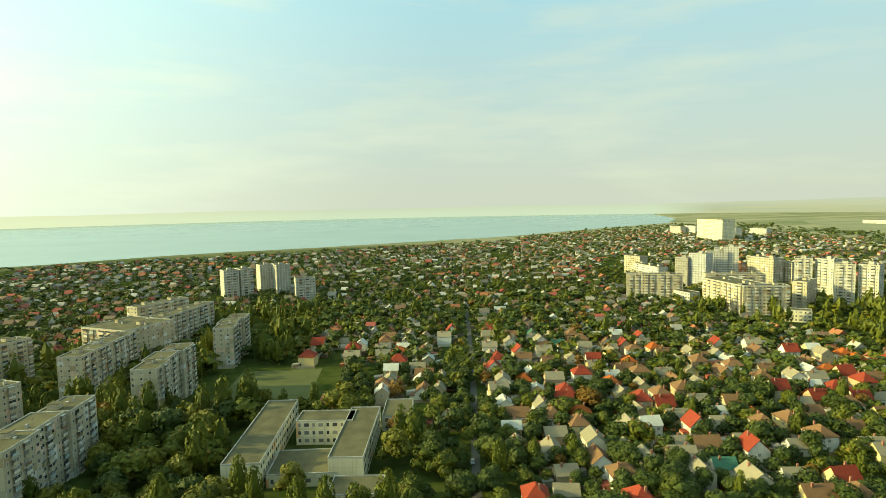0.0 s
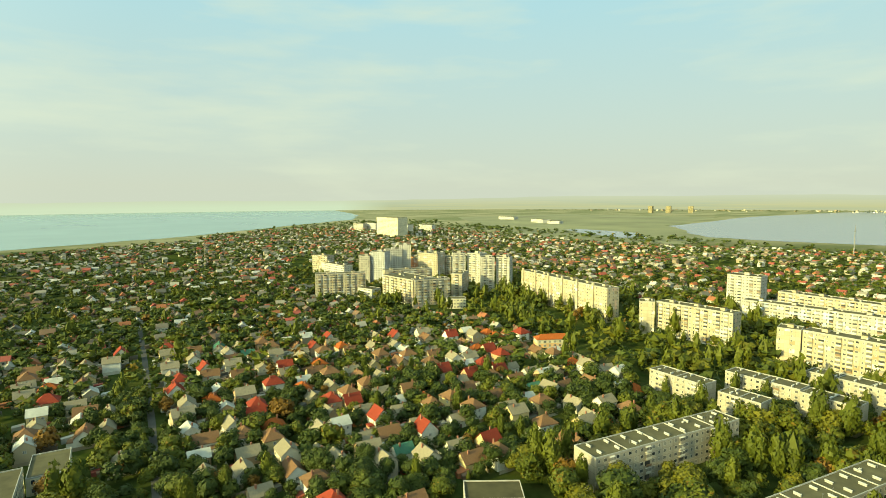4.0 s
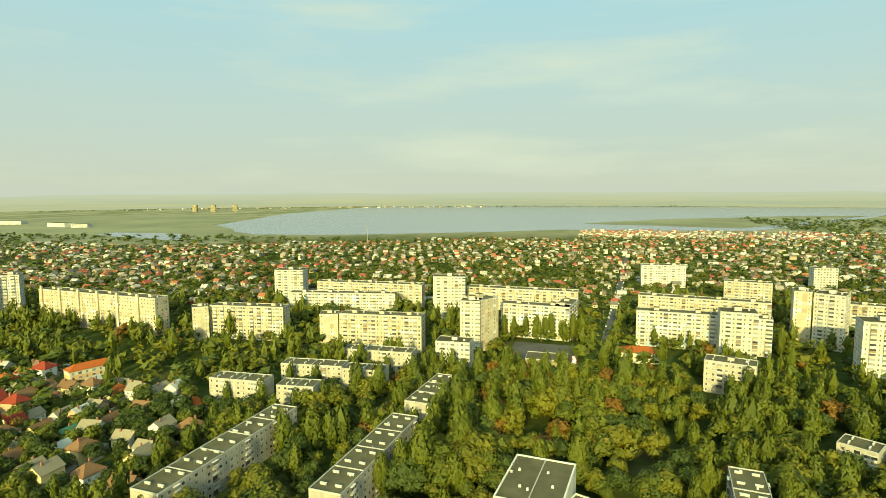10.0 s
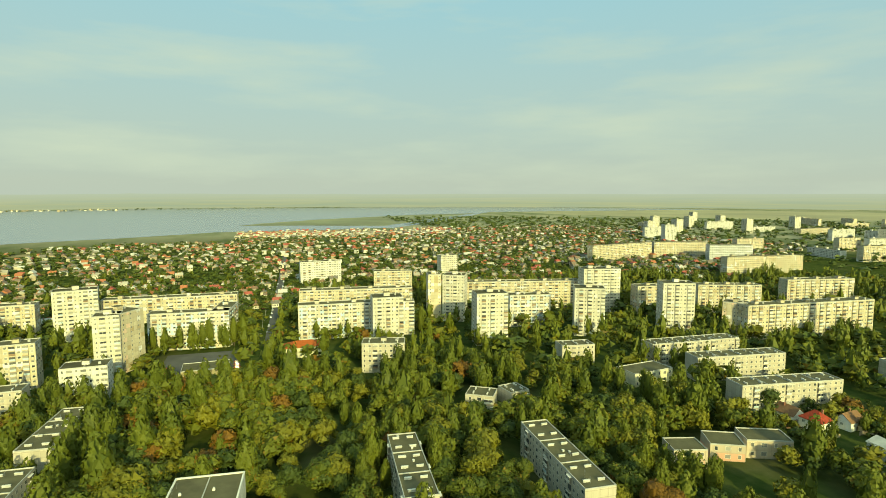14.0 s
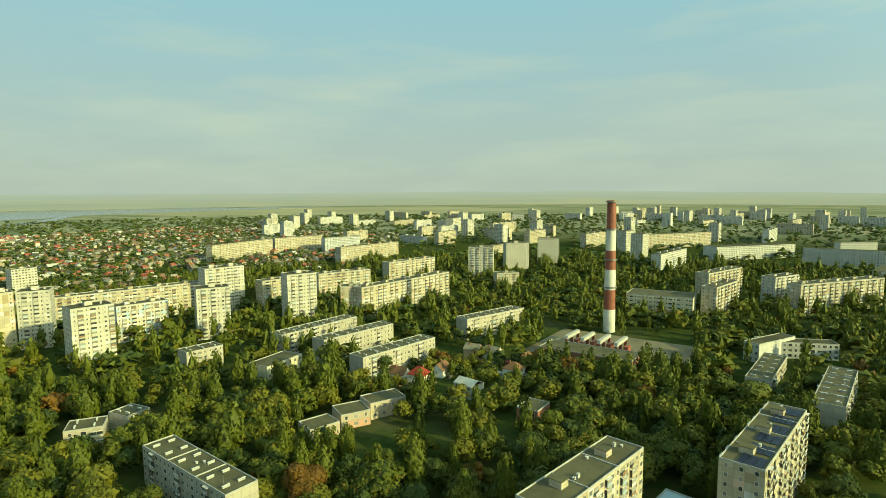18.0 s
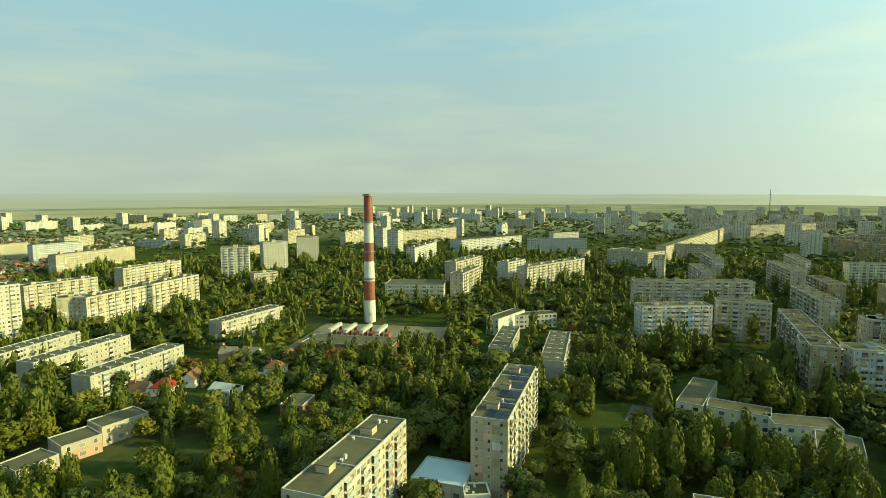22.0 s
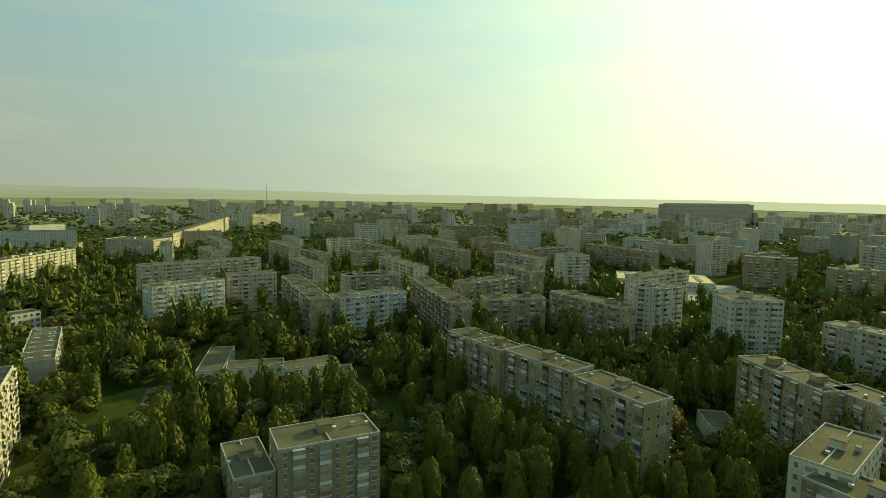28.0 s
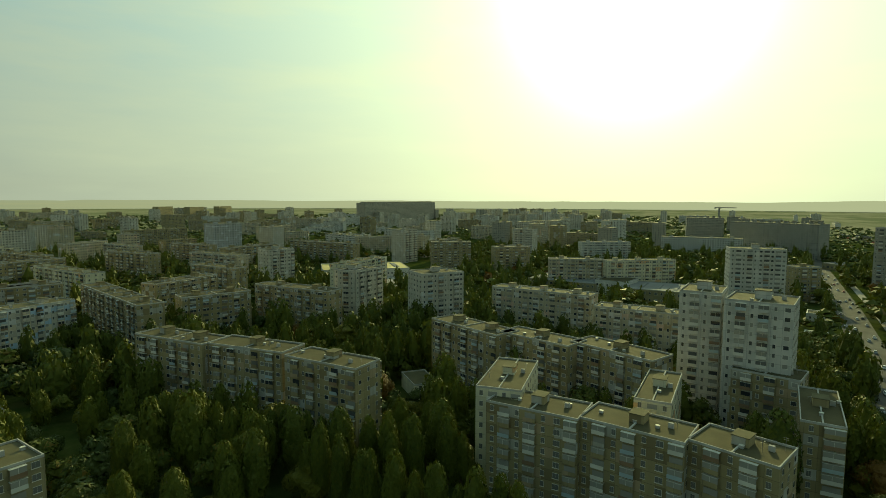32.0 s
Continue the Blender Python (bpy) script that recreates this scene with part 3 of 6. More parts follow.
def block(x, y, rot, L, D, h, n, style):
    rng = random.Random(int(x * 7 + y * 13))
    label = WORDS[style]
    wall = WALL.get(style, style)
    d = (Vector((x, y)) - EYE).length
    near, mid = d < 178 and n >= 4, d < 750
    towards = -1 if (EYE.x - x) * math.sin(radians(rot)) - (EYE.y - y) * math.cos(radians(rot)) > 0 else 1
    category = "school" if style == "school" else "kindergarten" if style == "kinder" else "hall" if style in ("market", "mall", "low", "orangeroof", "rimmed", "bluehall", "boiler", "brickhouse") else "house" if style == "house2" else "apartment building"
    base = thing({"school": "school_wing", "kindergarten": "kindergarten_wing", "hall": "hall", "house": "villa"}.get(category, "apartment_block"), pose(x, y, 0, 0, 0, rot), label, category)
    FOOT.append((x, y, math.cos(radians(rot)), math.sin(radians(rot)), L / 2, D / 2, h))
    st = h / n if n > 1 else h
    cap = Boxes()
    sections = max(1, round(L / 18)) if style == "loggia" else 1
    sl = L / sections
    offs = [((i % 2) * 2 - 1) * 1.1 if sections > 1 else 0 for i in range(sections)]
    for i in range(sections):
        cx, cy = -L / 2 + sl * (i + .5), offs[i]
        part("wall", Boxes().box(0, 0, 0, sl, D, h).mesh("wall", [wall]), base, at=pose(cx, cy, 0))
        cap.box(cx, cy, h + 0.005, sl - 0.5, D - 0.5, 0.12)
        if d < 800:
            part("parapet", ring_mesh(sl, D, .6 if style == "rimmed" else .25, .6, "whitewash" if style == "rimmed" else "concrete"), base, "white roof rim" if style == "rimmed" else "concrete roof parapet", pose(cx, cy, h))
    roofmat = {"bluehall": "bluesheet", "market": "yellowroof", "mall": "greyroof", "white": "paleroof", "tower": "paleroof", "greyb": "paleroof", "yellowish": "paleroof"}.get(style, "bitumen")
    part("roof", cap.mesh("roof", [roofmat]), base, "flat felt roof")
    if style == "orangeroof":
        gable(base, L + .8, D + .8, h + .6, 3.2, "orangetile", True)
    # roof houses and vents
    if n >= 6 and (style == "dark" or d < 950):
        k = max(1, round(L / (11 if style == "dark" else 24)))
        for i in range(k):
            cx = -L / 2 + L * (i + .5) / k
            b = Boxes().box(cx, 1.0, h + .1, 4.6 if n > 10 else 3.6, 4.2, 2.8 if n > 10 else 2.2, 0).box(cx, 1.0, h + .1 + (2.8 if n > 10 else 2.2), 5.0 if n > 10 else 4.0, 4.6, .18, 1)
            part("stair_head", b.mesh("stair_head", [wall, "bitumen"]), base, "boxy roof stair head")
            if mid:
                vx, vy = cx + L / k * .3, rng.uniform(-2, 2)
                part("roof_vent", Boxes().box(vx, vy, h + .1, 1.3, .8, 1.3, 0, .9).mesh("roof_vent", ["concrete"]), base)
    if style == "house2":
        gable(base, L + .8, D + .8, h, 2.6, "tin")
    if style == "rimmed":
        for i in range(5):
            part("roof_vent", Boxes().box(rng.uniform(-.4, .4) * L, rng.uniform(-.35, .35) * D, h + .1, .9, .9, .9, 0, .8).mesh("roof_vent", ["whitewash"]), base)
    if style == "boiler":
        for i in range(4):
            cx = -L / 2 + L * (i + .5) / 5.2
            part("duct", Boxes().box(cx, D * .5 + 22, 5.5, 2.6, 24, 2.4, 0, .92).mesh("duct", ["concrete"]), base, "pale boxy flue duct on stilts")
            for sy in (11, 21, 33):
                part("duct_leg", Boxes().box(cx, D * .5 + sy, 0, 2.0, .8, 5.55).mesh("duct_leg", ["redpaint"]), base, "rusty steel leg")
            part("boiler_drum", Boxes().box(cx + 5, D * .5 + 20, 0, 3.5, 8, 4.5, 0, .85).mesh("boiler_drum", ["redpaint"]), base, "rusty boiler casing")
    if style == "strip":
        k = 6
        for i in range(k):
            cx = -L / 2 + L * (i + .2) / k
            part("stair_shaft", Boxes().box(cx, -D / 2 - .6, 0, 2.6, 1.4, h + 3.2).mesh("stair_shaft", [wall]), base, "tall pale stair shaft")
    if style == "five":
        k = max(2, round(L / 9))
        for i in range(k):
            cx = -L / 2 + L * (i + .5) / k
            for s in (-1, 1):
                b = Boxes().box(cx, s * D * .24, h + .1, .5, 2.6, .8, 0).box(cx, s * D * .24, h + .9, .7, 2.8, .1, 1)
                part("roof_vent", b.mesh("roof_vent", ["concrete", "whitewash"]), base, "low pale roof vent")
    if n >= 4 and d < 420 and style != "dark":
        k = max(2, round(L / 17))
        for i in range(1, k):
            part("roof_ridge", Boxes().box(-L / 2 + L * i / k, offs[min(sections - 1, int(i * sections / k))], h + .1, .35, D - .5, .4).mesh("roof_ridge", ["concrete"]), base, "low ridge across the roof")
    if n >= 4 and d < 330 and style != "solar":
        for i in range(3 + int(L / 22)):
            ax, ay, tall = rng.uniform(-.46, .46) * L, rng.uniform(-.36, .36) * (D - 2.4), rng.uniform(1.6, 3.4)
            if rng.random() < .5:
                b = Boxes().box(ax, ay, h + .1, .07, .07, tall).box(ax, ay, h + tall - .2, 1.3, .05, .05).box(ax, ay, h + tall - .6, 1.0, .05, .05)
                part("antenna", b.mesh("antenna", ["steel"]), base, "thin steel roof antenna")
            else:
                b = Boxes().box(ax, ay, h + .1, .9, .7, .7, 0).box(ax, ay, h + .8, 1.05, .85, .08, 1)
                part("roof_vent", b.mesh("roof_vent", ["concrete", "whitewash"]), base, "small capped roof vent")
    if style == "solar":
        for i in range(6):
            for r in range(3):
                for c in range(6):
                    part("solar_panel", SOLAR, base, at=pose(-L / 2 + L * (i + .5) / 6 - 3.6 + c * 1.25, -D / 2 + 2.2 + r * 2.4, h + .35, 8))
    if style in ("mall", "market"):
        for i in range(4):
            part("skylight", Boxes().box(-L / 2 + L * (i + .5) / 4, 0, h + .12, L / 16, D * .7, .7, 0, .8).mesh("skylight", ["greyroof"]), base)
    if style == "low":
        return base
    # windows and balconies
    bay = 3.2 if n > 2 else 4.0
    bays = max(2, int(L / bay))
    step = L / bays
    ww, wh = (1.7, 1.5) if n > 3 else (2.4, 1.9)
    side_bays = max(1, int(D / 4.0))
    loggia_at = [i for i in range(bays) if (i % 5 in (1, 3)) and n >= 5 and style not in ("end", "five", "strip")]
    if style == "five":
        loggia_at = [i for i in range(bays) if i % 6 == 2]
    rest, stacks = Boxes(), Boxes()
    for s in range(n):
        z = s * st + st * 0.33
        for face in ((-1, 1) if d < 420 else (towards,)):
            for i in range(bays):
                cx = -L / 2 + step * (i + .5)
                oy = offs[min(sections - 1, int(i * sections / bays))]
                fy = face * (D / 2) + oy
                w = ww if i % 2 else ww * .6
                if i in loggia_at and mid:
                    balcony_at(base, near and face == -1, stacks, cx, face, D / 2, oy, s * st + .15, step, rng, wall, d > 420)
                elif style == "end" and i % 2:
                    continue
                elif near and face == -1:
                    frame_me, pane_me = window_mesh(w, wh)
                    one = part("window", frame_me, base, at=pose(cx, fy, z + wh / 2))
                    for side in (-.24, .24):
                        part("pane", pane_me, one, at=pose(side * w, -.075, 0))
                elif mid:
                    rest.plate(cx, fy + face * .05, z, w, wh, face, "x", 0)
                    rest.plate(cx, fy + face * .08, z + .12, w - .22, wh - .24, face, "x", 1)
                else:
                    rest.plate(cx, fy + face * .04, z, w + .3, wh, face, "x", 1)
        for face in (-1, 1):
            if style != "end" and n > 5:
                for i in range(side_bays):
                    cy = -D / 2 + D * (i + .5) / side_bays
                    if mid:
                        rest.plate(face * (L / 2 + .05), cy, z, 1.2, wh, face, "y", 0)
                    rest.plate(face * (L / 2 + .08), cy, z + .12, 1.0, wh - .24, face, "y", 1)
    if rest.v:
        part("glazing", rest.mesh("glazing", ["whitewash", "glass"]), base, kind="stuff")
    if stacks.v:
        part("loggia_front", stacks.mesh("loggia_front", ["whitewash", "glass", wall, "cladding", "bluesheet"]), base, kind="stuff")
    return base


def balcony_at(base, single, joined, cx, face, half, oy, z, step, rng, wall, simple=False):
    """One balcony: slab, front, and glazing or an open door."""
    b = Boxes() if single else joined
    fy = face * (half + .45) + oy
    front = rng.choice((0, 0, 0, 2, 2, 2, 3, 4))
    if simple:
        b.box(cx, fy + face * .2, z, step * .92, .5, 1.1, front)
        b.box(cx, fy + face * .15, z + 1.1, step * .9, .5, 1.2, 1)
        return
    b.box(cx, fy, z, step * .92, .9, .14, 2)
    b.box(cx, fy + face * .42, z + .14, step * .92, .07, 1.0, front)
    if rng.random() > .3:
        b.box(cx, fy + face * .38, z + 1.14, step * .9, .06, 1.25, 1)
        b.box(cx, fy + face * .42, z + 1.14, .08, .06, 1.25, 0)
        b.box(cx, fy, z + 2.4, step * .94, .95, .1, 0)
    else:
        b.box(cx, fy - face * .4, z + .2, step * .8, .1, 2.0, 1)
    if single:
        part("balcony", b.mesh("balcony", ["whitewash", "glass", wall, "cladding", "bluesheet"]), base)


def gable(parent, a, b, z, rise, mat, hip=False, over=0.0):
    """A pitched roof with thickness; hip: sloped ends."""
    r = (a / 2 - b / 2) if hip else a / 2
    r = max(r, 0.3)
    t = .18
    v = []
    for dz in (0, t):
        v += [(-a / 2, -b / 2, z + dz), (a / 2, -b / 2, z + dz), (a / 2, b / 2, z + dz), (-a / 2, b / 2, z + dz), (-r, 0, z + rise + dz), (r, 0, z + rise + dz)]
    f4 = [(6, 7, 11, 10), (8, 9, 10, 11), (1, 0, 4, 5), (3, 2, 5, 4), (0, 1, 7, 6), (2, 3, 9, 8)]
    f4 += [(1, 2, 8, 7), (3, 0, 6, 9)]
    f3 = [(7, 8, 11), (9, 6, 10), (2, 1, 5), (0, 3, 4)]
    if not hip:
        f4, f3 = f4[:6] + [(1, 5, 11, 7), (5, 2, 8, 11), (3, 4, 10, 9), (4, 0, 6, 10)], []
    bm = bmesh.new()
    vs = [bm.verts.new(p) for p in v]
    for f in f4 + f3:
        bm.faces.new([vs[i] for i in f])
    me = bpy.data.meshes.new("roof")
    bm.to_mesh(me)
    bm.free()
    me.materials.append(M[mat])
    return part("roof", me, parent)


block(-156.7, 305.5, 95.0, 55.0, 13.0, 28.0, 9, "loggia")
block(-159.7, 211.1, 94.0, 57.7, 13.0, 28.0, 9, "loggia")
block(-153.7, 398.9, 96.4, 51.4, 13.0, 28.0, 9, "loggia")
block(-211.9, 449.0, 82.4, 74.3, 13.0, 28.0, 9, "panel")
block(-226.8, 397.4, -22.4, 43.2, 40.0, 28.0, 9, "panel")
block(-211.6, 337.5, 93.8, 63.2, 13.0, 28.0, 9, "panel")
block(-216.0, 244.3, 70.7, 41.8, 13.0, 28.0, 9, "panel")
block(-281.7, 328.9, 76.1, 62.9, 13.0, 28.0, 9, "panel")
block(-250.8, 489.2, 64.8, 52.2, 13.0, 28.0, 9, "panel")
block(-252.8, 661.0, 34.9, 17.2, 18.0, 36.3, 12, "tower")
block(-240.9, 676.2, 42.4, 15.5, 18.0, 36.3, 12, "tower")
block(-227.6, 719.1, 34.2, 19.4, 18.0, 36.3, 12, "tower")
block(-207.1, 715.8, 37.1, 18.2, 18.0, 36.3, 12, "tower")
block(-159.0, 643.8, 20.0, 22.2, 16.0, 27.7, 9, "tower")
block(-80.8, 241.7, 92.4, 70.3, 15.0, 11.0, 3, "school")
block(-55.6, 254.8, -0.3, 26.1, 13.0, 11.0, 3, "school")
block(-39.0, 237.5, 88.9, 54.3, 14.0, 11.0, 3, "school")
block(-23.6, 274.1, -0.7, 14.1, 24.0, 7.0, 2, "school")
block(-57.1, 220.8, 2.6, 27.8, 22.0, 5.0, 1, "school")
block(-33.0, 196.4, -0.2, 19.4, 14.0, 7.0, 2, "school")
block(237.6, 615.2, -17.7, 58.4, 13.0, 27.6, 9, "panel")
block(291.1, 825.0, -62.4, 30.5, 16.0, 27.6, 9, "panel")
block(293.9, 775.9, -79.7, 64.1, 14.0, 19.1, 6, "white")
block(308.5, 699.4, -50.5, 16.2, 16.0, 36.3, 12, "dark")
block(324.6, 689.1, -51.9, 21.0, 18.0, 42.1, 14, "blue")
block(354.2, 709.9, -18.2, 23.5, 16.0, 42.1, 14, "white")
block(372.1, 707.1, -28.5, 16.6, 16.0, 47.9, 16, "white")
block(397.5, 716.9, -81.7, 47.8, 16.0, 24.7, 8, "orange")
block(400.3, 681.4, -72.1, 38.3, 16.0, 36.3, 12, "panel")
block(421.2, 678.0, -63.4, 31.1, 16.0, 30.5, 10, "panel")
block(402.0, 611.3, -31.2, 16.7, 16.0, 42.1, 14, "tower")
block(421.0, 596.9, -70.3, 20.4, 16.0, 42.1, 14, "tower")
block(404.7, 551.5, -33.4, 16.9, 16.0, 42.1, 14, "tower")
block(423.5, 541.4, -52.4, 16.8, 16.0, 42.1, 14, "tower")
block(407.9, 419.3, -96.7, 143.6, 14.0, 31.9, 10, "strip")
block(291.3, 547.1, -81.4, 57.8, 30.0, 27.6, 9, "panel")
block(303.5, 517.4, -9.9, 40.5, 13.0, 27.6, 9, "panel")
block(358.1, 541.9, -48.9, 12.7, 30.0, 27.6, 9, "panel")
block(320.1, 602.9, -12.3, 60.2, 13.0, 27.6, 9, "panel")
block(731.0, 1470.9, -73.4, 89.2, 40.0, 55.9, 16, "cream")
block(761.8, 1777.4, -67.6, 46.1, 20.0, 25.3, 9, "tower")
block(798.6, 1756.2, -68.1, 45.5, 20.0, 27.1, 9, "white")
block(944.1, 1631.4, -66.2, 51.0, 20.0, 21.4, 9, "white")
block(855.4, 1619.9, -89.7, 66.7, 20.0, 26.1, 9, "white")
block(264.1, 592.4, -70.4, 23.3, 14.0, 10.6, 3, "white")
block(314.8, 483.8, -29.8, 20.0, 12.0, 10.2, 3, "school")
block(406.3, 267.9, -85.2, 64.5, 13.0, 27.6, 9, "panel")
block(394.1, 306.3, -51.9, 12.4, 14.0, 27.6, 9, "end")
block(399.6, 149.0, -87.3, 65.0, 13.0, 27.6, 9, "panel")
block(393.8, 189.8, -71.6, 13.9, 14.0, 27.6, 9, "end")
block(553.5, 311.4, -78.9, 31.7, 18.0, 36.3, 12, "tower")
block(508.5, 229.5, -81.8, 106.2, 13.0, 21.8, 7, "patch")
block(538.1, 212.5, -89.3, 113.6, 13.0, 27.6, 9, "panel")
block(519.6, 123.8, -80.7, 30.7, 17.0, 40.1, 13, "tower")
block(411.7, 81.2, -88.7, 15.3, 16.0, 39.2, 13, "tower")
block(421.8, 76.6, -31.7, 20.0, 20.0, 39.2, 13, "end")
block(358.8, 82.6, -89.8, 23.0, 14.0, 21.9, 7, "white")
block(277.3, 190.0, -89.5, 34.1, 12.0, 15.0, 5, "five")
block(275.5, 152.5, -86.2, 21.7, 12.0, 15.0, 5, "five")
block(311.7, 161.3, -86.8, 39.7, 12.0, 15.0, 5, "five")
block(349.7, 132.2, -89.9, 47.6, 12.0, 15.0, 5, "five")
block(310.1, 126.9, -88.9, 25.8, 12.0, 15.0, 5, "five")
block(201.4, 146.5, -5.4, 84.3, 13.0, 15.0, 5, "five")
block(210.2, 84.6, -5.5, 72.3, 13.0, 15.0, 5, "five")
block(284.8, 77.8, -7.4, 45.2, 13.0, 15.0, 5, "five")
block(534.9, 56.2, -93.9, 106.5, 13.0, 27.6, 9, "panel")
block(462.5, 37.1, -96.5, 56.5, 13.0, 27.6, 9, "patch")
block(472.4, 12.9, -10.2, 37.2, 13.0, 27.6, 9, "patch")
block(394.0, 23.7, -90.1, 28.9, 18.0, 4.0, 1, "low")
block(519.8, -101.2, -99.7, 103.8, 13.0, 27.6, 9, "panel")
block(457.3, -71.3, -96.3, 59.1, 13.0, 27.6, 9, "patch")
block(447.7, -130.0, -102.8, 9.3, 13.0, 27.6, 9, "patch")
block(426.9, -106.2, -96.9, 23.7, 18.0, 36.3, 12, "tower")
block(491.1, -167.8, -102.9, 12.2, 18.0, 42.1, 14, "end")
block(480.1, -184.8, -121.7, 20.1, 18.0, 42.1, 14, "tower")
block(506.9, -268.6, -105.2, 117.4, 13.0, 27.6, 9, "panel")
block(396.2, -180.6, -100.0, 24.5, 18.0, 39.9, 13, "tower")
block(437.8, -237.7, -102.4, 36.8, 13.0, 27.6, 9, "patch")
block(469.5, -334.8, -105.6, 36.8, 18.0, 42.1, 14, "tower")
block(392.2, -268.9, -119.1, 24.1, 18.0, 39.2, 13, "tower")
block(439.8, -369.6, -102.2, 27.5, 14.0, 27.6, 9, "panel")
block(381.2, -349.2, -114.9, 26.3, 18.0, 40.5, 13, "tower")
block(746.3, -99.0, -88.5, 52.6, 14.0, 27.6, 9, "white")
block(625.3, -164.8, -102.1, 43.4, 14.0, 27.6, 9, "panel")
block(755.6, -281.5, -87.2, 25.7, 14.0, 27.6, 9, "tower")
block(821.5, -635.3, -81.3, 145.2, 14.0, 27.6, 9, "panel")
block(817.9, -762.5, -105.8, 99.1, 14.0, 27.6, 9, "panel")
block(741.4, -801.9, -108.1, 76.1, 14.0, 27.6, 9, "blue")
block(358.8, -86.4, -107.5, 27.7, 14.0, 19.3, 6, "five")
block(411.7, -40.0, -89.1, 25.8, 14.0, 7.0, 2, "orangeroof")
block(201.5, -56.8, 171.9, 50.0, 12.0, 15.0, 5, "five")
block(189.8, -116.0, 173.7, 58.2, 12.0, 15.0, 5, "five")
block(278.3, -120.8, -125.4, 15.3, 13.0, 8.0, 2, "five")
block(277.4, -139.8, -83.5, 12.2, 13.0, 8.0, 2, "five")
block(281.7, -233.4, -85.7, 30.5, 16.0, 8.0, 2, "school")
block(330.2, -214.8, -100.0, 23.6, 13.0, 13.0, 4, "five")
block(304.9, -292.1, -95.3, 69.8, 13.0, 15.0, 5, "five")
block(268.3, -293.1, -100.2, 61.8, 13.0, 15.0, 5, "five")
block(220.7, -275.9, -100.9, 61.1, 13.0, 15.0, 5, "five")
block(189.1, -176.7, -108.5, 14.5, 12.0, 8.0, 2, "kinder")
block(189.3, -198.6, -119.1, 14.6, 14.0, 7.0, 2, "kinder")
block(184.1, -216.9, -116.2, 19.5, 13.0, 8.0, 2, "kinder")
block(347.2, -379.8, -142.4, 17.8, 14.0, 27.6, 9, "end")
block(327.7, -435.4, -97.7, 123.0, 13.0, 27.6, 9, "panel")
block(417.0, -446.0, -111.8, 60.7, 13.0, 27.6, 9, "panel")
block(339.9, -618.1, -156.9, 30.5, 20.0, 42.1, 14, "tower")
block(325.5, -691.1, -142.2, 30.9, 20.0, 42.1, 14, "tower")
block(316.3, -786.2, -156.8, 31.0, 20.0, 42.1, 14, "tower")
block(412.4, -563.9, -103.5, 75.7, 13.0, 27.6, 9, "panel")
block(593.0, -703.3, -97.9, 126.4, 13.0, 27.6, 9, "panel")
block(285.8, -577.1, -137.1, 26.2, 14.0, 18.9, 6, "panel")
block(209.9, -389.1, -108.6, 62.3, 13.0, 16.0, 5, "five")
block(198.7, -1172.8, -126.5, 165.7, 14.0, 27.6, 9, "panel")
block(262.2, -1032.4, -116.2, 23.8, 20.0, 39.8, 12, "tower")
block(65.0, -1038.4, -132.4, 156.3, 30.0, 21.8, 7, "white")
block(107.6, -526.8, -177.6, 55.8, 30.0, 18.5, 5, "school")
block(72.1, -647.5, -110.1, 72.8, 14.0, 27.6, 9, "panel")
block(62.1, -553.3, -103.2, 56.4, 13.0, 27.6, 9, "panel")
block(17.1, -634.3, -119.6, 38.7, 14.0, 27.6, 9, "tower")
block(-27.7, -623.5, -128.5, 108.5, 14.0, 27.6, 9, "panel")
block(779.1, -1289.0, -80.0, 61.4, 20.0, 42.1, 12, "tower")
block(1026.2, -1871.8, -109.2, 63.1, 20.0, 28.1, 12, "white")
block(868.7, -1907.4, -159.7, 43.7, 20.0, 29.8, 12, "white")
block(329.5, -2161.2, -104.7, 85.3, 20.0, 36.2, 12, "white")
block(556.1, -2232.7, -148.2, 45.8, 20.0, 30.2, 9, "white")
block(1132.7, -1539.9, -83.0, 139.3, 20.0, 17.5, 9, "panel")
block(61.1, -157.9, -102.3, 51.6, 13.0, 28.0, 9, "panel")
block(15.6, -216.0, -100.8, 61.8, 13.0, 28.0, 9, "solar")
block(-11.3, -329.3, -98.4, 66.3, 13.0, 15.0, 5, "five")
block(19.3, -372.0, -97.1, 57.9, 13.0, 8.0, 2, "five")
block(5.0, -434.2, -161.0, 47.2, 12.0, 10.5, 3, "white")
block(19.6, -423.9, 150.5, 10.6, 40.0, 12.3, 3, "white")
block(-94.9, -397.2, -169.8, 48.6, 14.0, 27.6, 9, "patch")
block(-138.9, -504.2, -177.6, 100.0, 13.0, 27.6, 9, "panel")
block(-75.4, -279.1, 152.7, 11.5, 40.0, 8.0, 2, "school")
block(-87.1, -259.8, 156.9, 25.6, 12.0, 8.0, 2, "school")
block(-107.8, -246.5, 173.4, 25.6, 12.0, 8.0, 2, "school")
block(-111.0, -225.9, 155.2, 15.5, 20.0, 8.0, 2, "school")
block(-173.2, -295.3, 175.3, 45.0, 14.0, 27.6, 9, "patch")
block(-140.9, -308.2, 159.2, 13.7, 14.0, 27.6, 9, "panel")
block(-146.3, -414.0, 166.7, 34.5, 13.0, 27.6, 9, "panel")
block(-216.7, -363.7, 170.4, 39.3, 13.0, 27.6, 9, "panel")
block(-145.0, -762.5, -134.4, 39.6, 60.0, 27.6, 9, "panel")
block(-306.2, -1039.3, -117.8, 489.2, 14.0, 27.6, 9, "panel")
block(-609.6, -1407.0, -155.2, 197.9, 14.0, 27.1, 9, "panel")
block(-80.0, -1095.6, -148.1, 58.7, 14.0, 27.6, 9, "white")
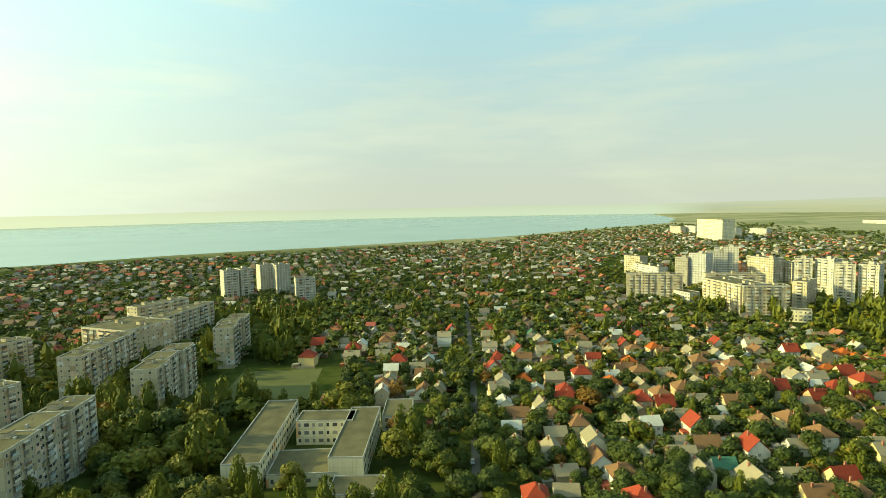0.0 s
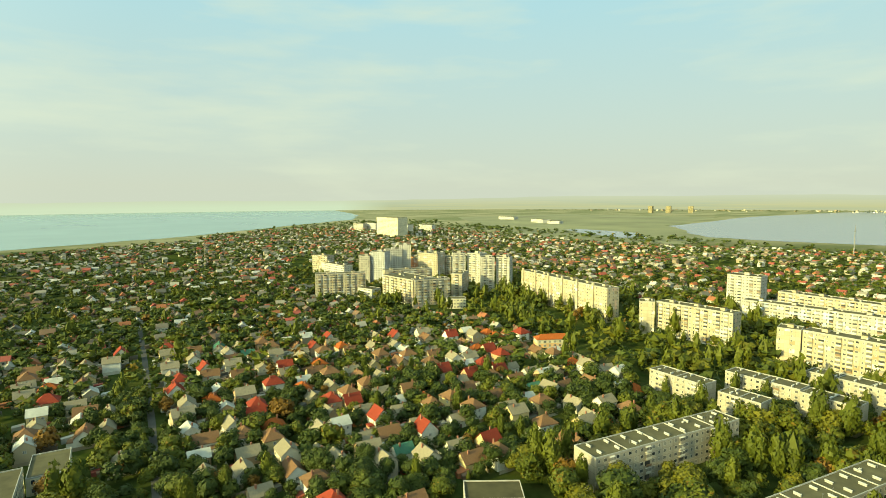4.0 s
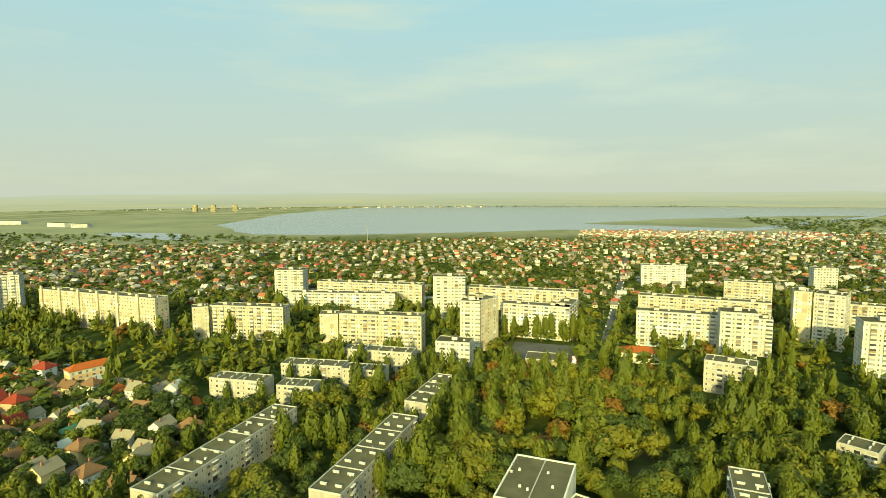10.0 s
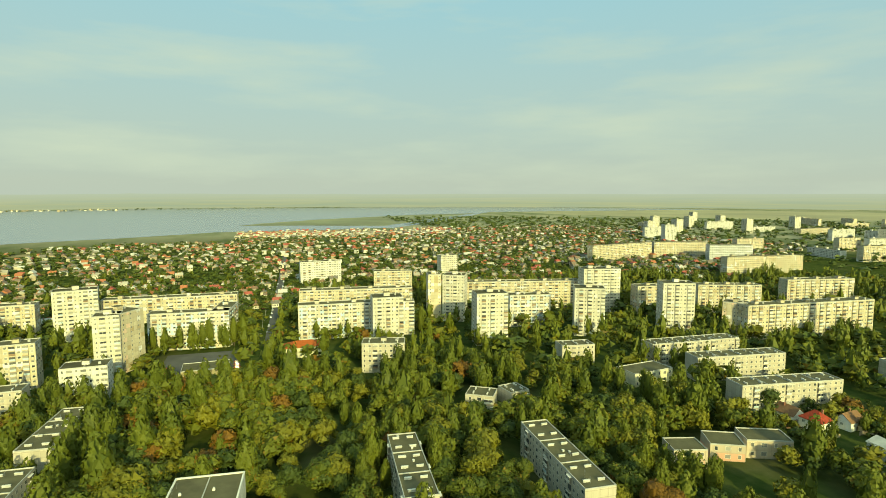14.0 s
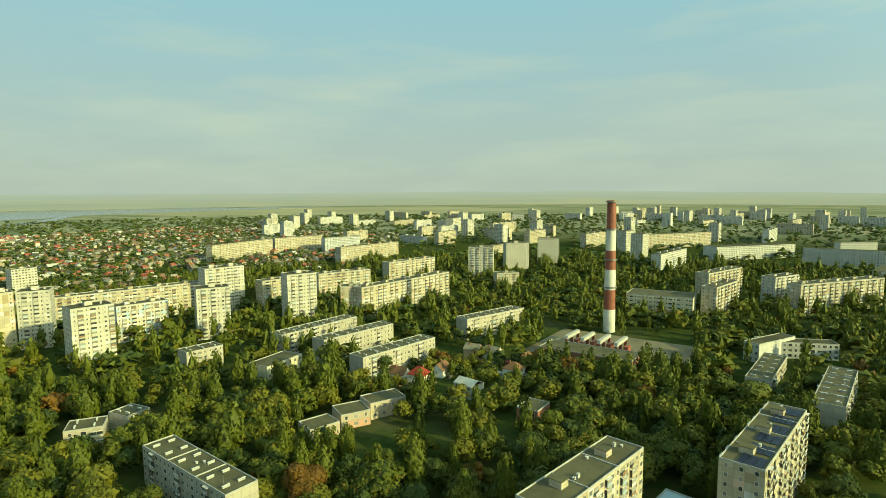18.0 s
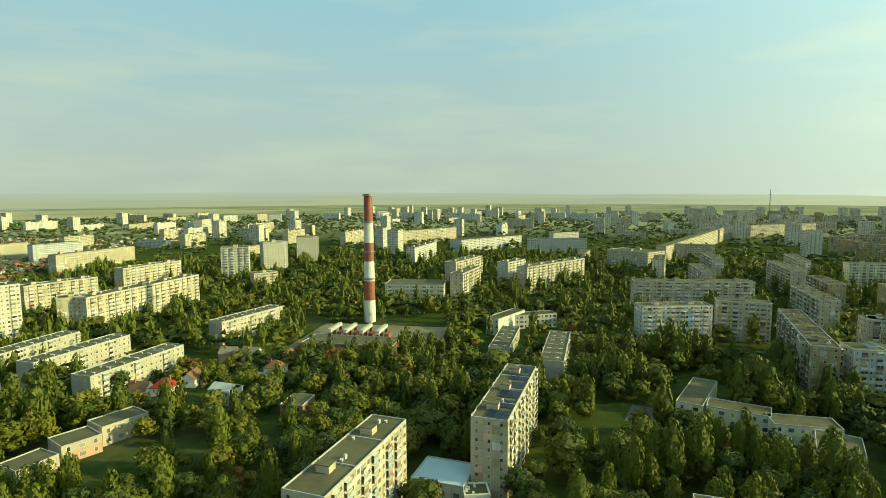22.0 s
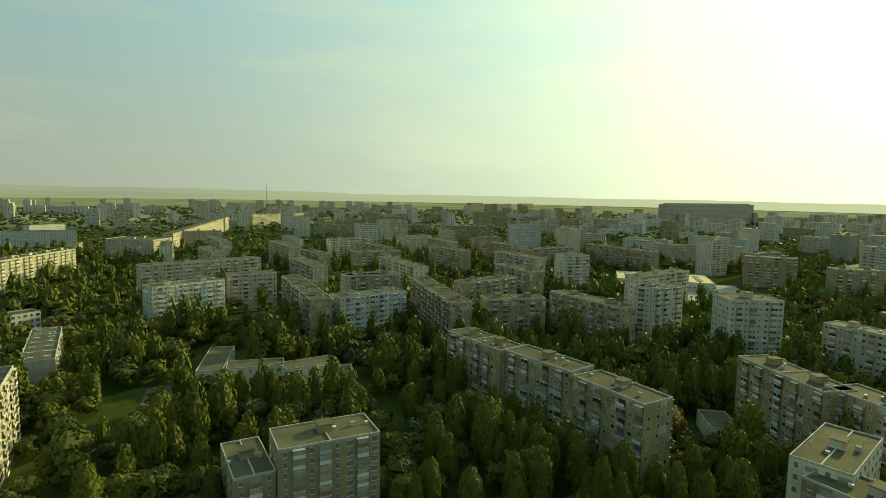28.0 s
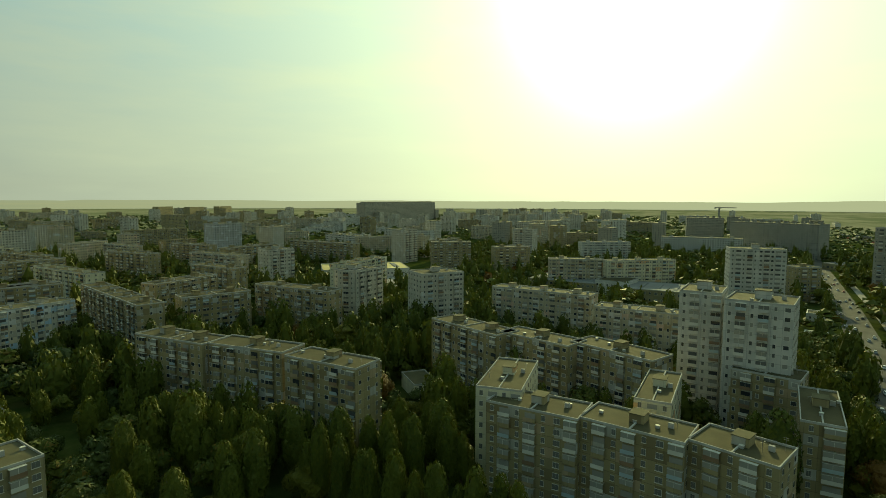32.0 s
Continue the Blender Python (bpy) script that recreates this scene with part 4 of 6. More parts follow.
block(-57.9, -139.3, 165.8, 26.9, 14.0, 25.0, 9, "grey")
block(-40.4, -149.4, 168.9, 10.3, 22.0, 19.0, 7, "grey")
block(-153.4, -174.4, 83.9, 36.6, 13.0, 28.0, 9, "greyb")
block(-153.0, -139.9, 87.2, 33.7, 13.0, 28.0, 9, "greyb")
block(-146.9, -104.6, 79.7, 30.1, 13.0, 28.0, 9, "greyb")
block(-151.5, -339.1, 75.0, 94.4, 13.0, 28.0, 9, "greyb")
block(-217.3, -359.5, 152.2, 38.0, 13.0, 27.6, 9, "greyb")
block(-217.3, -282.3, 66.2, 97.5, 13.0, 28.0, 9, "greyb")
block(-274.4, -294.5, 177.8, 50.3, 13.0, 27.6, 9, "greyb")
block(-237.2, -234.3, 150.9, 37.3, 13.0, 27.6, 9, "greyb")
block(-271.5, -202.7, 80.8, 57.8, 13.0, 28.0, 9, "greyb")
block(-297.8, -180.0, 95.4, 11.0, 18.0, 36.3, 12, "tower")
block(-305.1, -179.1, 167.7, 27.0, 18.0, 36.3, 12, "tower")
block(-307.9, -127.6, 137.3, 28.3, 20.0, 36.3, 12, "tower")
block(-401.5, -312.9, 158.0, 25.2, 18.0, 36.3, 12, "tower")
block(-610.6, -220.9, 113.9, 46.5, 16.0, 30.5, 10, "grey")
block(-570.6, -139.7, 124.3, 37.8, 16.0, 30.5, 10, "grey")
block(-526.3, -291.7, 123.6, 89.5, 60.0, 8.0, 1, "market")
block(-1723.2, -780.4, 175.1, 489.1, 30.0, 68.7, 18, "dark")
block(-575.7, -522.6, 161.3, 38.4, 25.0, 47.9, 16, "blue")
block(-961.7, -996.5, 172.3, 41.2, 25.0, 44.3, 14, "grey")
block(-503.7, -604.3, 155.2, 19.4, 20.0, 36.3, 12, "panel")
block(-471.7, -638.8, -176.6, 55.2, 14.0, 27.6, 9, "panel")
block(-1667.9, -1763.3, -170.5, 85.3, 25.0, 47.8, 14, "grey")
block(-1713.7, -1654.1, -170.7, 88.9, 25.0, 46.8, 14, "grey")
block(-1896.6, -1675.1, -168.6, 97.9, 25.0, 47.2, 14, "grey")
block(-988.6, -1386.4, 167.3, 36.9, 25.0, 38.6, 14, "white")
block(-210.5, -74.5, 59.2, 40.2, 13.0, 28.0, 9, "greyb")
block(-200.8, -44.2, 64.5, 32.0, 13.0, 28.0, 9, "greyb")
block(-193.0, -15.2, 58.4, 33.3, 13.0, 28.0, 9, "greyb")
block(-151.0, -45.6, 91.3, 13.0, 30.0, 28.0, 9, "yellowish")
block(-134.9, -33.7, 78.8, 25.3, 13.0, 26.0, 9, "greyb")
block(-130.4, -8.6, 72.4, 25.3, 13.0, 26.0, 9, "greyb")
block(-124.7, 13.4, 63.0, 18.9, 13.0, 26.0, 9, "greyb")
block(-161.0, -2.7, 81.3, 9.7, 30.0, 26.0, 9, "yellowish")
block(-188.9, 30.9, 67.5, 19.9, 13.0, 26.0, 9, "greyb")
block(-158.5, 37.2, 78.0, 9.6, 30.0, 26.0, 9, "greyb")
block(-213.1, 13.4, 77.4, 13.8, 20.0, 47.9, 16, "white")
block(-197.5, 29.7, 72.6, 19.6, 20.0, 47.9, 16, "white")
block(-416.5, 64.6, 91.1, 33.6, 20.0, 47.9, 16, "white")
block(-497.2, -68.8, 76.9, 61.1, 45.0, 10.0, 2, "mall")
block(-472.7, 0.5, 80.7, 51.7, 45.0, 10.0, 2, "mall")
block(-483.0, -27.3, 70.4, 26.0, 30.0, 13.0, 2, "white")
block(-272.5, -9.3, 78.1, 39.9, 13.0, 28.0, 9, "panel")
block(-312.1, -62.0, 76.7, 60.8, 13.0, 28.0, 9, "panel")
block(-584.0, 221.1, 50.9, 57.4, 30.0, 56.2, 16, "dark")
block(-1139.5, 102.6, 89.3, 62.9, 30.0, 47.9, 16, "dark")
block(-911.4, 177.2, 52.1, 122.8, 30.0, 48.3, 16, "dark")
block(-497.8, -64.8, 100.0, 46.1, 13.0, 27.6, 9, "panel")
block(-509.0, -10.5, 118.3, 64.1, 13.0, 27.6, 9, "yellowish")
block(-719.8, -52.4, 115.4, 63.5, 13.0, 27.6, 9, "white")
block(-505.0, 114.8, 107.4, 19.1, 16.0, 27.6, 9, "grey")
block(-696.7, -361.8, 135.8, 55.7, 13.0, 27.6, 9, "panel")
block(-712.3, -307.4, 78.7, 40.2, 13.0, 30.2, 9, "panel")
block(-755.6, -549.9, 121.8, 66.7, 13.0, 27.6, 9, "panel")
block(-720.3, -426.9, 67.6, 72.0, 13.0, 27.6, 9, "white")
block(201.9, 16.0, 82.2, 23.7, 34.0, 14.0, 4, "rimmed")
block(198.5, -0.3, 66.9, 12.1, 16.0, 7.0, 2, "rimmed")
block(119.0, 157.0, 148.9, 21.7, 13.0, 8.0, 2, "white")
block(37.4, -190.5, 168.2, 19.2, 17.0, 6.0, 1, "bluehall")
block(25.6, -181.5, -167.8, 8.8, 8.0, 5.0, 1, "rimmed")
block(121.0, -357.0, 176.8, 62.0, 22.0, 6.5, 1, "boiler")
block(3104.3, 2417.0, -71.4, 27.7, 25.0, 44.8, 16, "grey")
block(3155.9, 2319.3, -67.1, 30.6, 25.0, 44.6, 16, "grey")
block(3223.8, 2205.2, -61.6, 29.8, 25.0, 44.3, 16, "grey")
block(1743.1, 2203.6, -72.1, 89.8, 40.0, 13.4, 2, "white")
block(1647.2, 1854.5, -98.7, 96.1, 40.0, 14.4, 2, "white")
block(1633.3, 1748.4, -65.5, 54.0, 40.0, 11.4, 2, "white")
block(2577.8, 4377.1, -94.3, 219.3, 40.0, 34.0, 3, "white")
block(157.7, -259.5, 168.4, 12.8, 10.0, 7.0, 2, "house2")
block(113.9, -245.4, 177.0, 11.1, 14.0, 8.0, 2, "brickhouse")
block(296.2, 316.4, -24.0, 28.2, 10.0, 6.0, 2, "orangeroof")
block(-423.0, 106.2, 73.9, 14.8, 14.0, 5.0, 1, "rimmed")
block(-354.3, 86.7, 73.9, 11.5, 10.0, 5.0, 1, "rimmed")
block(-457.9, 171.6, 54.1, 14.7, 14.0, 8.0, 2, "brickhouse")
block(-371.4, 147.9, 50.9, 19.7, 14.0, 5.0, 1, "rimmed")
block(-340.3, 143.7, 51.3, 10.9, 12.0, 5.0, 1, "bluehall")
block(-753.9, 213.6, 43.7, 27.7, 30.0, 7.0, 1, "mall")
block(-200.2, -94.8, 130.3, 10.4, 18.0, 6.0, 2, "school")


# ---- the further blocks of the town ----
far_rng = random.Random(21)
FAR_BLOCKS = {}


def far_block(x, y, rot, L, D, n, style):
    """A block near the skyline, joined with the others of its colour."""
    one, h = Boxes(), n * 2.9 + 1
    one.box(0, 0, 0, L, D, h, 0).box(0, 0, h, L - .6, D - .6, .15, 1)
    for i in range(max(1, round(L / 26))):
        one.box(-L / 2 + L * (i + .5) / max(1, round(L / 26)), 1, h + .1, 4, 4, 2.6, 0)
    bays = int(L / 3.4)
    for s in range(n):
        for face in (-1, 1):
            for i in range(bays):
                one.plate(-L / 2 + L * (i + .5) / bays, face * (D / 2 + .06), s * 2.9 + 1, 2.5 if i % 3 == 1 else 1.5, 1.5, face, "x", 2)
            if n > 9:
                for i in (-.3, 0, .3):
                    one.plate(face * (L / 2 + .06), i * D, s * 2.9 + 1, 1.6, 1.5, face, "y", 2)
    c, s = math.cos(radians(rot)), math.sin(radians(rot))
    turned = np.concatenate(one.v) @ np.array([[c, s, 0], [-s, c, 0], [0, 0, 1]]) + (x, y, 0)
    store = FAR_BLOCKS.setdefault(style, Boxes())
    store.v.append(turned)
    store.f += [np.asarray(f) + store.k for f in one.f]
    store.w += one.w
    store.k += len(turned)
    FOOT.append((x, y, c, s, L / 2, D / 2, h))


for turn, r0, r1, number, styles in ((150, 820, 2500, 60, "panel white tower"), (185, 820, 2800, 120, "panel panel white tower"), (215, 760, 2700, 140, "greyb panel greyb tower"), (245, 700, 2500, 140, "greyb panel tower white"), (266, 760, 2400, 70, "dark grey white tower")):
    for i in range(number):
        a = radians(turn + far_rng.uniform(-20, 20))
        rr = math.sqrt(far_rng.uniform(r0 ** 2, r1 ** 2))
        bx, by = rr * math.sin(a), rr * math.cos(a)
        kind = far_rng.choice(styles.split())
        tall = kind in ("tower", "dark") or far_rng.random() < .12
        length = far_rng.uniform(22, 30) if tall else far_rng.uniform(50, 110)
        if all(math.hypot(bx - q[0], by - q[1]) > length * .42 + q[4] * .6 + 9 for q in FOOT):
            storeys = 14 if tall else far_rng.choice((9, 9, 9, 5))
            if rr > 1050:
                far_block(bx, by, far_rng.choice((-100, -10, 170, 80)) + far_rng.uniform(-5, 5), length, 20 if tall else 13, storeys, kind)
                continue
            block(bx, by, far_rng.choice((-100, -10, 170, 80)) + far_rng.uniform(-5, 5), length, 20 if tall else 13, storeys * 2.9 + 1, storeys, kind)


# more rows of nine-storey blocks south and west of the chimney
row_rng, filled = random.Random(6), 0
for _ in range(900):
    a, rr = radians(row_rng.uniform(192, 250)), math.sqrt(row_rng.uniform(440 ** 2, 800 ** 2))
    bx, by, length = rr * math.sin(a), rr * math.cos(a), row_rng.uniform(45, 85)
    if filled < 30 and all(math.hypot(bx - q[0], by - q[1]) > length * .48 + q[4] * .8 + 16 for q in FOOT) and not (-680 < bx < -430 and -360 < by < -150):
        block(bx, by, row_rng.choice((-100, -10, 170, 80)) + row_rng.uniform(-6, 6), length, 13, 27.6, 9, row_rng.choice(("greyb", "panel", "greyb", "yellowish")))
        filled += 1


for style, store in FAR_BLOCKS.items():
    tagged(new("far_blocks", store.mesh("far_blocks", [style, "bitumen", "glass"])), "many far apartment blocks near the skyline", "apartment buildings", kind="stuff")


# ---- houses ----
def gabled_wall(a, b, h, rise, hip):
    """House walls in one piece, with the gable ends under the roof."""
    v = [(-a / 2, -b / 2, 0), (a / 2, -b / 2, 0), (a / 2, b / 2, 0), (-a / 2, b / 2, 0)]
    v += [(x, y, h) for x, y, _ in v]
    top = h + (.05 if hip else rise * b / (b + .8))
    v += [(-a / 2, 0, top), (a / 2, 0, top)]
    bm = bmesh.new()
    vs = [bm.verts.new(p) for p in v]
    for f in ((0, 1, 5, 4), (2, 3, 7, 6), (1, 2, 6, 9, 5), (3, 0, 4, 8, 7), (4, 5, 9, 8), (6, 7, 8, 9)):
        bm.faces.new([vs[i] for i in f])
    me = bpy.data.meshes.new("wall")
    bm.to_mesh(me)
    bm.free()
    me.materials.append(M["housewall"])
    return me


HOUSE_WINDOW = Boxes().box(0, -.04, -.7, 1.35, .16, 1.4, 0).box(-.32, -.09, -.58, .52, .1, 1.16, 1).box(.32, -.09, -.58, .52, .1, 1.16, 1).mesh("window", ["whitewash", "glass"])


def house(a, b, h, rise, mat, hip, floors, label, extension=False):
    base = thing("house", pose(0, 0, -500), label, "house", "houses of the garden district")
    part("wall", gabled_wall(a, b, h, rise, hip), base)
    gable(base, a + .8, b + .8, h, rise, mat, hip)
    if extension:
        part("porch", Boxes().box(a * .2, -b * .5 - 1.4, 0, a * .42, 2.8, h * .62).mesh("porch", ["housewall"]), base)
        part("porch_roof", Boxes().box(a * .2, -b * .5 - 1.5, h * .62, a * .46, 3.2, .5, 0, .8).mesh("porch_roof", [mat]), base)
    part("chimney", Boxes().box(a * .2, b * .12, h + rise * .4, .7, .7, rise * .6 + .9).mesh("chimney", ["brick"]), base, "brick chimney")
    z = h - 1.35
    for x in (-a * .28, a * .28):
        part("window", HOUSE_WINDOW, base, at=pose(x, -b / 2, z))
    part("window", HOUSE_WINDOW, base, at=pose(-a / 2, 0, z, 0, 0, -90))
    part("window", HOUSE_WINDOW, base, at=pose(a / 2, 0, z, 0, 0, 90))
    if floors > 1:
        part("window", HOUSE_WINDOW, base, at=pose(-a * .28, -b / 2, 1.7))
        part("window", HOUSE_WINDOW, base, at=pose(-a / 2, 0, 1.7, 0, 0, -90))
    part("door", Boxes().box(-a * .04, -b / 2 - .04, 0, 1.0, .14, 2.1).mesh("door", ["wood"]), base)
    return base


KINDS = [
    house(10, 8, 3.8, 3.6, "slate", False, 1, "single-storey house with grey slate gable roof"),
    house(9, 7.5, 3.4, 3.2, "slate", False, 1, "small old house with weathered slate roof"),
    house(11, 9, 6.6, 4.2, "redtile", True, 2, "two-storey house with bright red hipped roof"),
    house(9.5, 9, 4.4, 4.8, "redtile", False, 1, "house with steep red tiled gable roof"),
    house(11, 8.5, 4.2, 3.8, "browntile", False, 1, "house with brown tiled gable roof", True),
    house(10.5, 9, 6.4, 3.8, "browntile", True, 2, "two-storey house with brown hipped roof"),
    house(9, 8, 3.8, 3.0, "tin", False, 1, "small house with pale tin roof"),
    house(11, 9, 4.4, 3.8, "orangetile", True, 1, "house with orange hipped tile roof"),
    house(9, 8, 3.8, 3.4, "greenroof", False, 1, "small house with green sheet roof"),
    house(10.5, 8.5, 6.6, 3.6, "slate", False, 2, "two-storey house with grey slate roof", True),
    house(9, 8, 6.2, 3.4, "tin", False, 2, "narrow two-storey house with pale tin roof"),
    house(9.5, 9, 6.8, 5.0, "redtile", False, 2, "tall house with steep red roof and attic", True),
]
ODDS = [4.2, 4.2, 1.2, 1.3, 4.4, 2.6, 1.8, 1.8, .7, 3.0, 1.3, 1.1]
rnd = random.Random(5)


def clear_of(x, y, margin):
    for fx, fy, c, s, a, b, high in FOOT:
        dx, dy = x - fx, y - fy
        if dx * dx + dy * dy > 9000:
            continue
        m = margin + (6 if 0 < high < 12.5 else 0)
        if abs(dx * c + dy * s) < a + m and abs(-dx * s + dy * c) < b + m:
            return False
    return True


def garden_district(x, y):
    """Where the single-family houses stand near the camera."""
    if y < 118 or y > 590 or x < -100:
        return False
    if y < 175:
        return 0 < x < y * .8
    if y < 300:
        return 0 < x < 285
    return x < (300 if y < 420 else 285 if y < 500 else 235)


HOUSES = []
for gx in range(-8, 24):
    for gy in range(0, 32):
        y = 118 + gy * 16 + rnd.uniform(-4, 4) + (6 if gx % 2 else 0)
        x = gx * 16.5 + 8 + 0.03 * y + rnd.uniform(-4, 4)
        if rnd.random() < .08 or gx % 5 == 4 and rnd.random() < .45 or not garden_district(x, y) or abs(x + 92) < 44 and 285 < y < 375:
            continue
        if abs(x - (8 + .03 * y)) > 10.5 and math.hypot(x, y) > 165 and clear_of(x, y, 7):
            HOUSES.append((x, y))
for gx in range(5):
    for gy in range(5):
        x, y = 152 + gx * 19 + rnd.uniform(-4, 4), -322 + gy * 21 + rnd.uniform(-4, 4)
        if rnd.random() < .4 and clear_of(x, y, 9):
            HOUSES.append((x, y))
HOUSES.sort(key=lambda p: p[0] ** 2 + p[1] ** 2)
FARHOUSE = HOUSES[250:]
for x, y in HOUSES[:250]:
    kind = rnd.choices(KINDS, ODDS)[0]
    ob = copy_thing(kind, pose(x, y, 0, 0, 0, rnd.choice((0, 90, 180, 270)) + rnd.uniform(-6, 6)))
    FOOT.append((x, y, 1, 0, 4.5, 4.5, -1))
for kind in KINDS:
    for ob in (*kind.children_recursive, kind):
        bpy.data.objects.remove(ob)


def far_town(x, y):
    """Lower house quarters further out."""
    r = math.hypot(x, y)
    if r > 2500:
        return 0
    shore = (x + 956) * 0.52 + 1034 if x < 230 else 1770 + (x - 230) * 0.95
    if y > 560 and -1000 < x < 1050 and y < min(shore, 2000) - 60 and not (225 < x < 500 and 500 < y < 880):
        return 0.9 if r < 1500 else .5
    if x < -280 and y > 380 and y < shore - 60:
        return 0.9
    if 520 < x < 1400 and -60 < y < 1150 and x * .85 + y * .5 < 1330 and x > 560 - y * .2:
        return 0.75
    if 640 < x < 1750 and -620 < y <= 0:
        return 0.85
    if 560 < x < 1700 and -1150 < y <= -560 and x > -y * .62 + 150:
        return 0.75
    return 0


cand, taken_lots = [], set()
for _ in range(60000):
    x, y = rnd.uniform(-1400, 1800), rnd.uniform(-1300, 2000)
    bend = 40 * noise.noise((x * .0025, y * .0025, 9))
    c, s = math.cos(.3), math.sin(.3)
    gx, gy = round((x * c + y * s + bend) / 16), round((y * c - x * s) / 17)
    if (gx, gy) in taken_lots or rnd.random() > far_town(x, y) * .8 or noise.noise((x * .012, y * .012, 4)) > .28:
        continue
    u, w = gx * 16 - bend + rnd.uniform(-3, 3), gy * 17 + rnd.uniform(-4, 4)
    x, y = u * c - w * s, u * s + w * c
    if clear_of(x, y, 7):
        taken_lots.add((gx, gy))
        cand.append((x, y))
FARHOUSE += cand


def far_houses():
    wv, wf, rv, rf, gv, cv = [], [], [], [], [], []
    for i, (x, y) in enumerate(FARHOUSE):
        a, b, h, g = rnd.uniform(7, 11), rnd.uniform(6, 8.5), rnd.choice((3.2, 3.4, 3.8, 4.2, 6.0)), rnd.uniform(2.2, 3.8)
        t = rnd.choice((0, math.pi / 2)) + rnd.uniform(-.15, .15)
        R = np.array([[math.cos(t), math.sin(t), 0], [-math.sin(t), math.cos(t), 0], [0, 0, 1]])
        wv.append((BOX_V * (a, b, h)) @ R + (x, y, 0))
        wf.append(BOX_F + 8 * i)
        A, B = a / 2 + .4, b / 2 + .4
        rv.append(np.array([(-A, -B, h), (A, -B, h), (A, B, h), (-A, B, h), (-A, 0, h + g), (A, 0, h + g)]) @ R + (x, y, 0))
        rf.append(np.array([(0, 1, 5, 4), (2, 3, 4, 5), (1, 2, 5, 5), (3, 0, 4, 4)]) + 6 * i)
        if math.hypot(x, y) < 1000:
            panes = Boxes()
            for face in (-1, 1):
                for px in (-a * .3, a * .05, a * .33):
                    panes.plate(px, face * (b / 2 + .05), h - 2.2, 1.3, 1.4, face, "x", 0)
                panes.plate(face * (a / 2 + .05), 0, h - 2.2, 1.4, 1.4, face, "y", 0)
            for corner, face in zip(panes.v, panes.f):
                gv.append(corner @ R + (x, y, 0))
            cv.append((BOX_V * (.7, .7, g * .6 + 1.1) + (a * .2, b * .15, h + g * .35)) @ R + (x, y, 0))
    tagged(new("far_house_walls", mesh_of("far_house_walls", np.concatenate(wv), np.concatenate(wf), ["farwalls"])), "pale walls of far small houses", "houses", kind="stuff")
    tagged(new("far_house_glazing", mesh_of("far_house_glazing", np.concatenate(gv), np.arange(4 * len(gv)).reshape(-1, 4), ["glass"])), "dark panes of far small houses", "houses", kind="stuff")
    tagged(new("far_house_flues", mesh_of("far_house_flues", np.concatenate(cv), np.concatenate([BOX_F + 8 * i for i in range(len(cv))]), ["brick"])), "brick flues on far small houses", "houses", kind="stuff")
    q = np.concatenate(rf)
    tri = np.concatenate([q[:, :3], q[:, [0, 2, 3]]])
    tri = tri[(tri[:, 1] != tri[:, 2]) & (tri[:, 0] != tri[:, 2])]
    tagged(new("far_house_roofs", mesh_of("far_house_roofs", np.concatenate(rv), tri, ["farroofs"])), "red, brown and grey roofs of far houses", "houses", kind="stuff")


far_houses()


def sheds():
    """Garages and sheds in the gardens, too many to count."""
    v, f, k = [], [], 0
    for x, y in HOUSES + [p for p in FARHOUSE if math.hypot(*p) < 800]:
        for _ in range(3 if y < 420 else 2):
            a, b, h = rnd.uniform(3, 6), rnd.uniform(2.5, 4), rnd.uniform(2.2, 2.9)
            t = rnd.uniform(-.2, .2)
            R = np.array([[math.cos(t), math.sin(t), 0], [-math.sin(t), math.cos(t), 0], [0, 0, 1]])
            v.append((BOX_V * (a, b, h) + BOX_V[:, :1] * (0, 0, .5) * (BOX_V[:, 2:] > 0)) @ R + (x + rnd.choice((-1, 1)) * rnd.uniform(6.5, 9), y + rnd.uniform(-8, 8), 0))
            f.append(BOX_F + k)
            k += 8
    tagged(new("garden_sheds", mesh_of("garden_sheds", np.concatenate(v), np.concatenate(f), ["farroofs"])), "low sheds and garages in the gardens", "sheds", kind="stuff")


sheds()


def fences():
    """Boundary fences of the garden plots, too many to count."""
    v, f, k = [], [], 0
    for x, y in HOUSES:
        for sx, sy, a, b in ((-8.2, 0, .15, 13), (0, -8.2, 13, .15)):
            if rnd.random() < .25 or near_street(x + sx, y + sy):
                continue
            v.append(BOX_V * (a * rnd.uniform(.6, 1), b * rnd.uniform(.6, 1), rnd.uniform(1.5, 2.1)) + (x + sx + rnd.uniform(-.6, .6), y + sy + rnd.uniform(-.6, .6), 0))
            f.append(BOX_F + k)
            k += 8
    tagged(new("garden_fences", mesh_of("garden_fences", np.concatenate(v), np.concatenate(f), ["farwalls"])), "plot fences of board, brick and sheet", "fences", kind="stuff")


def near_street(x, y):
    return abs(x - (8 + .03 * y)) < 5


fences()


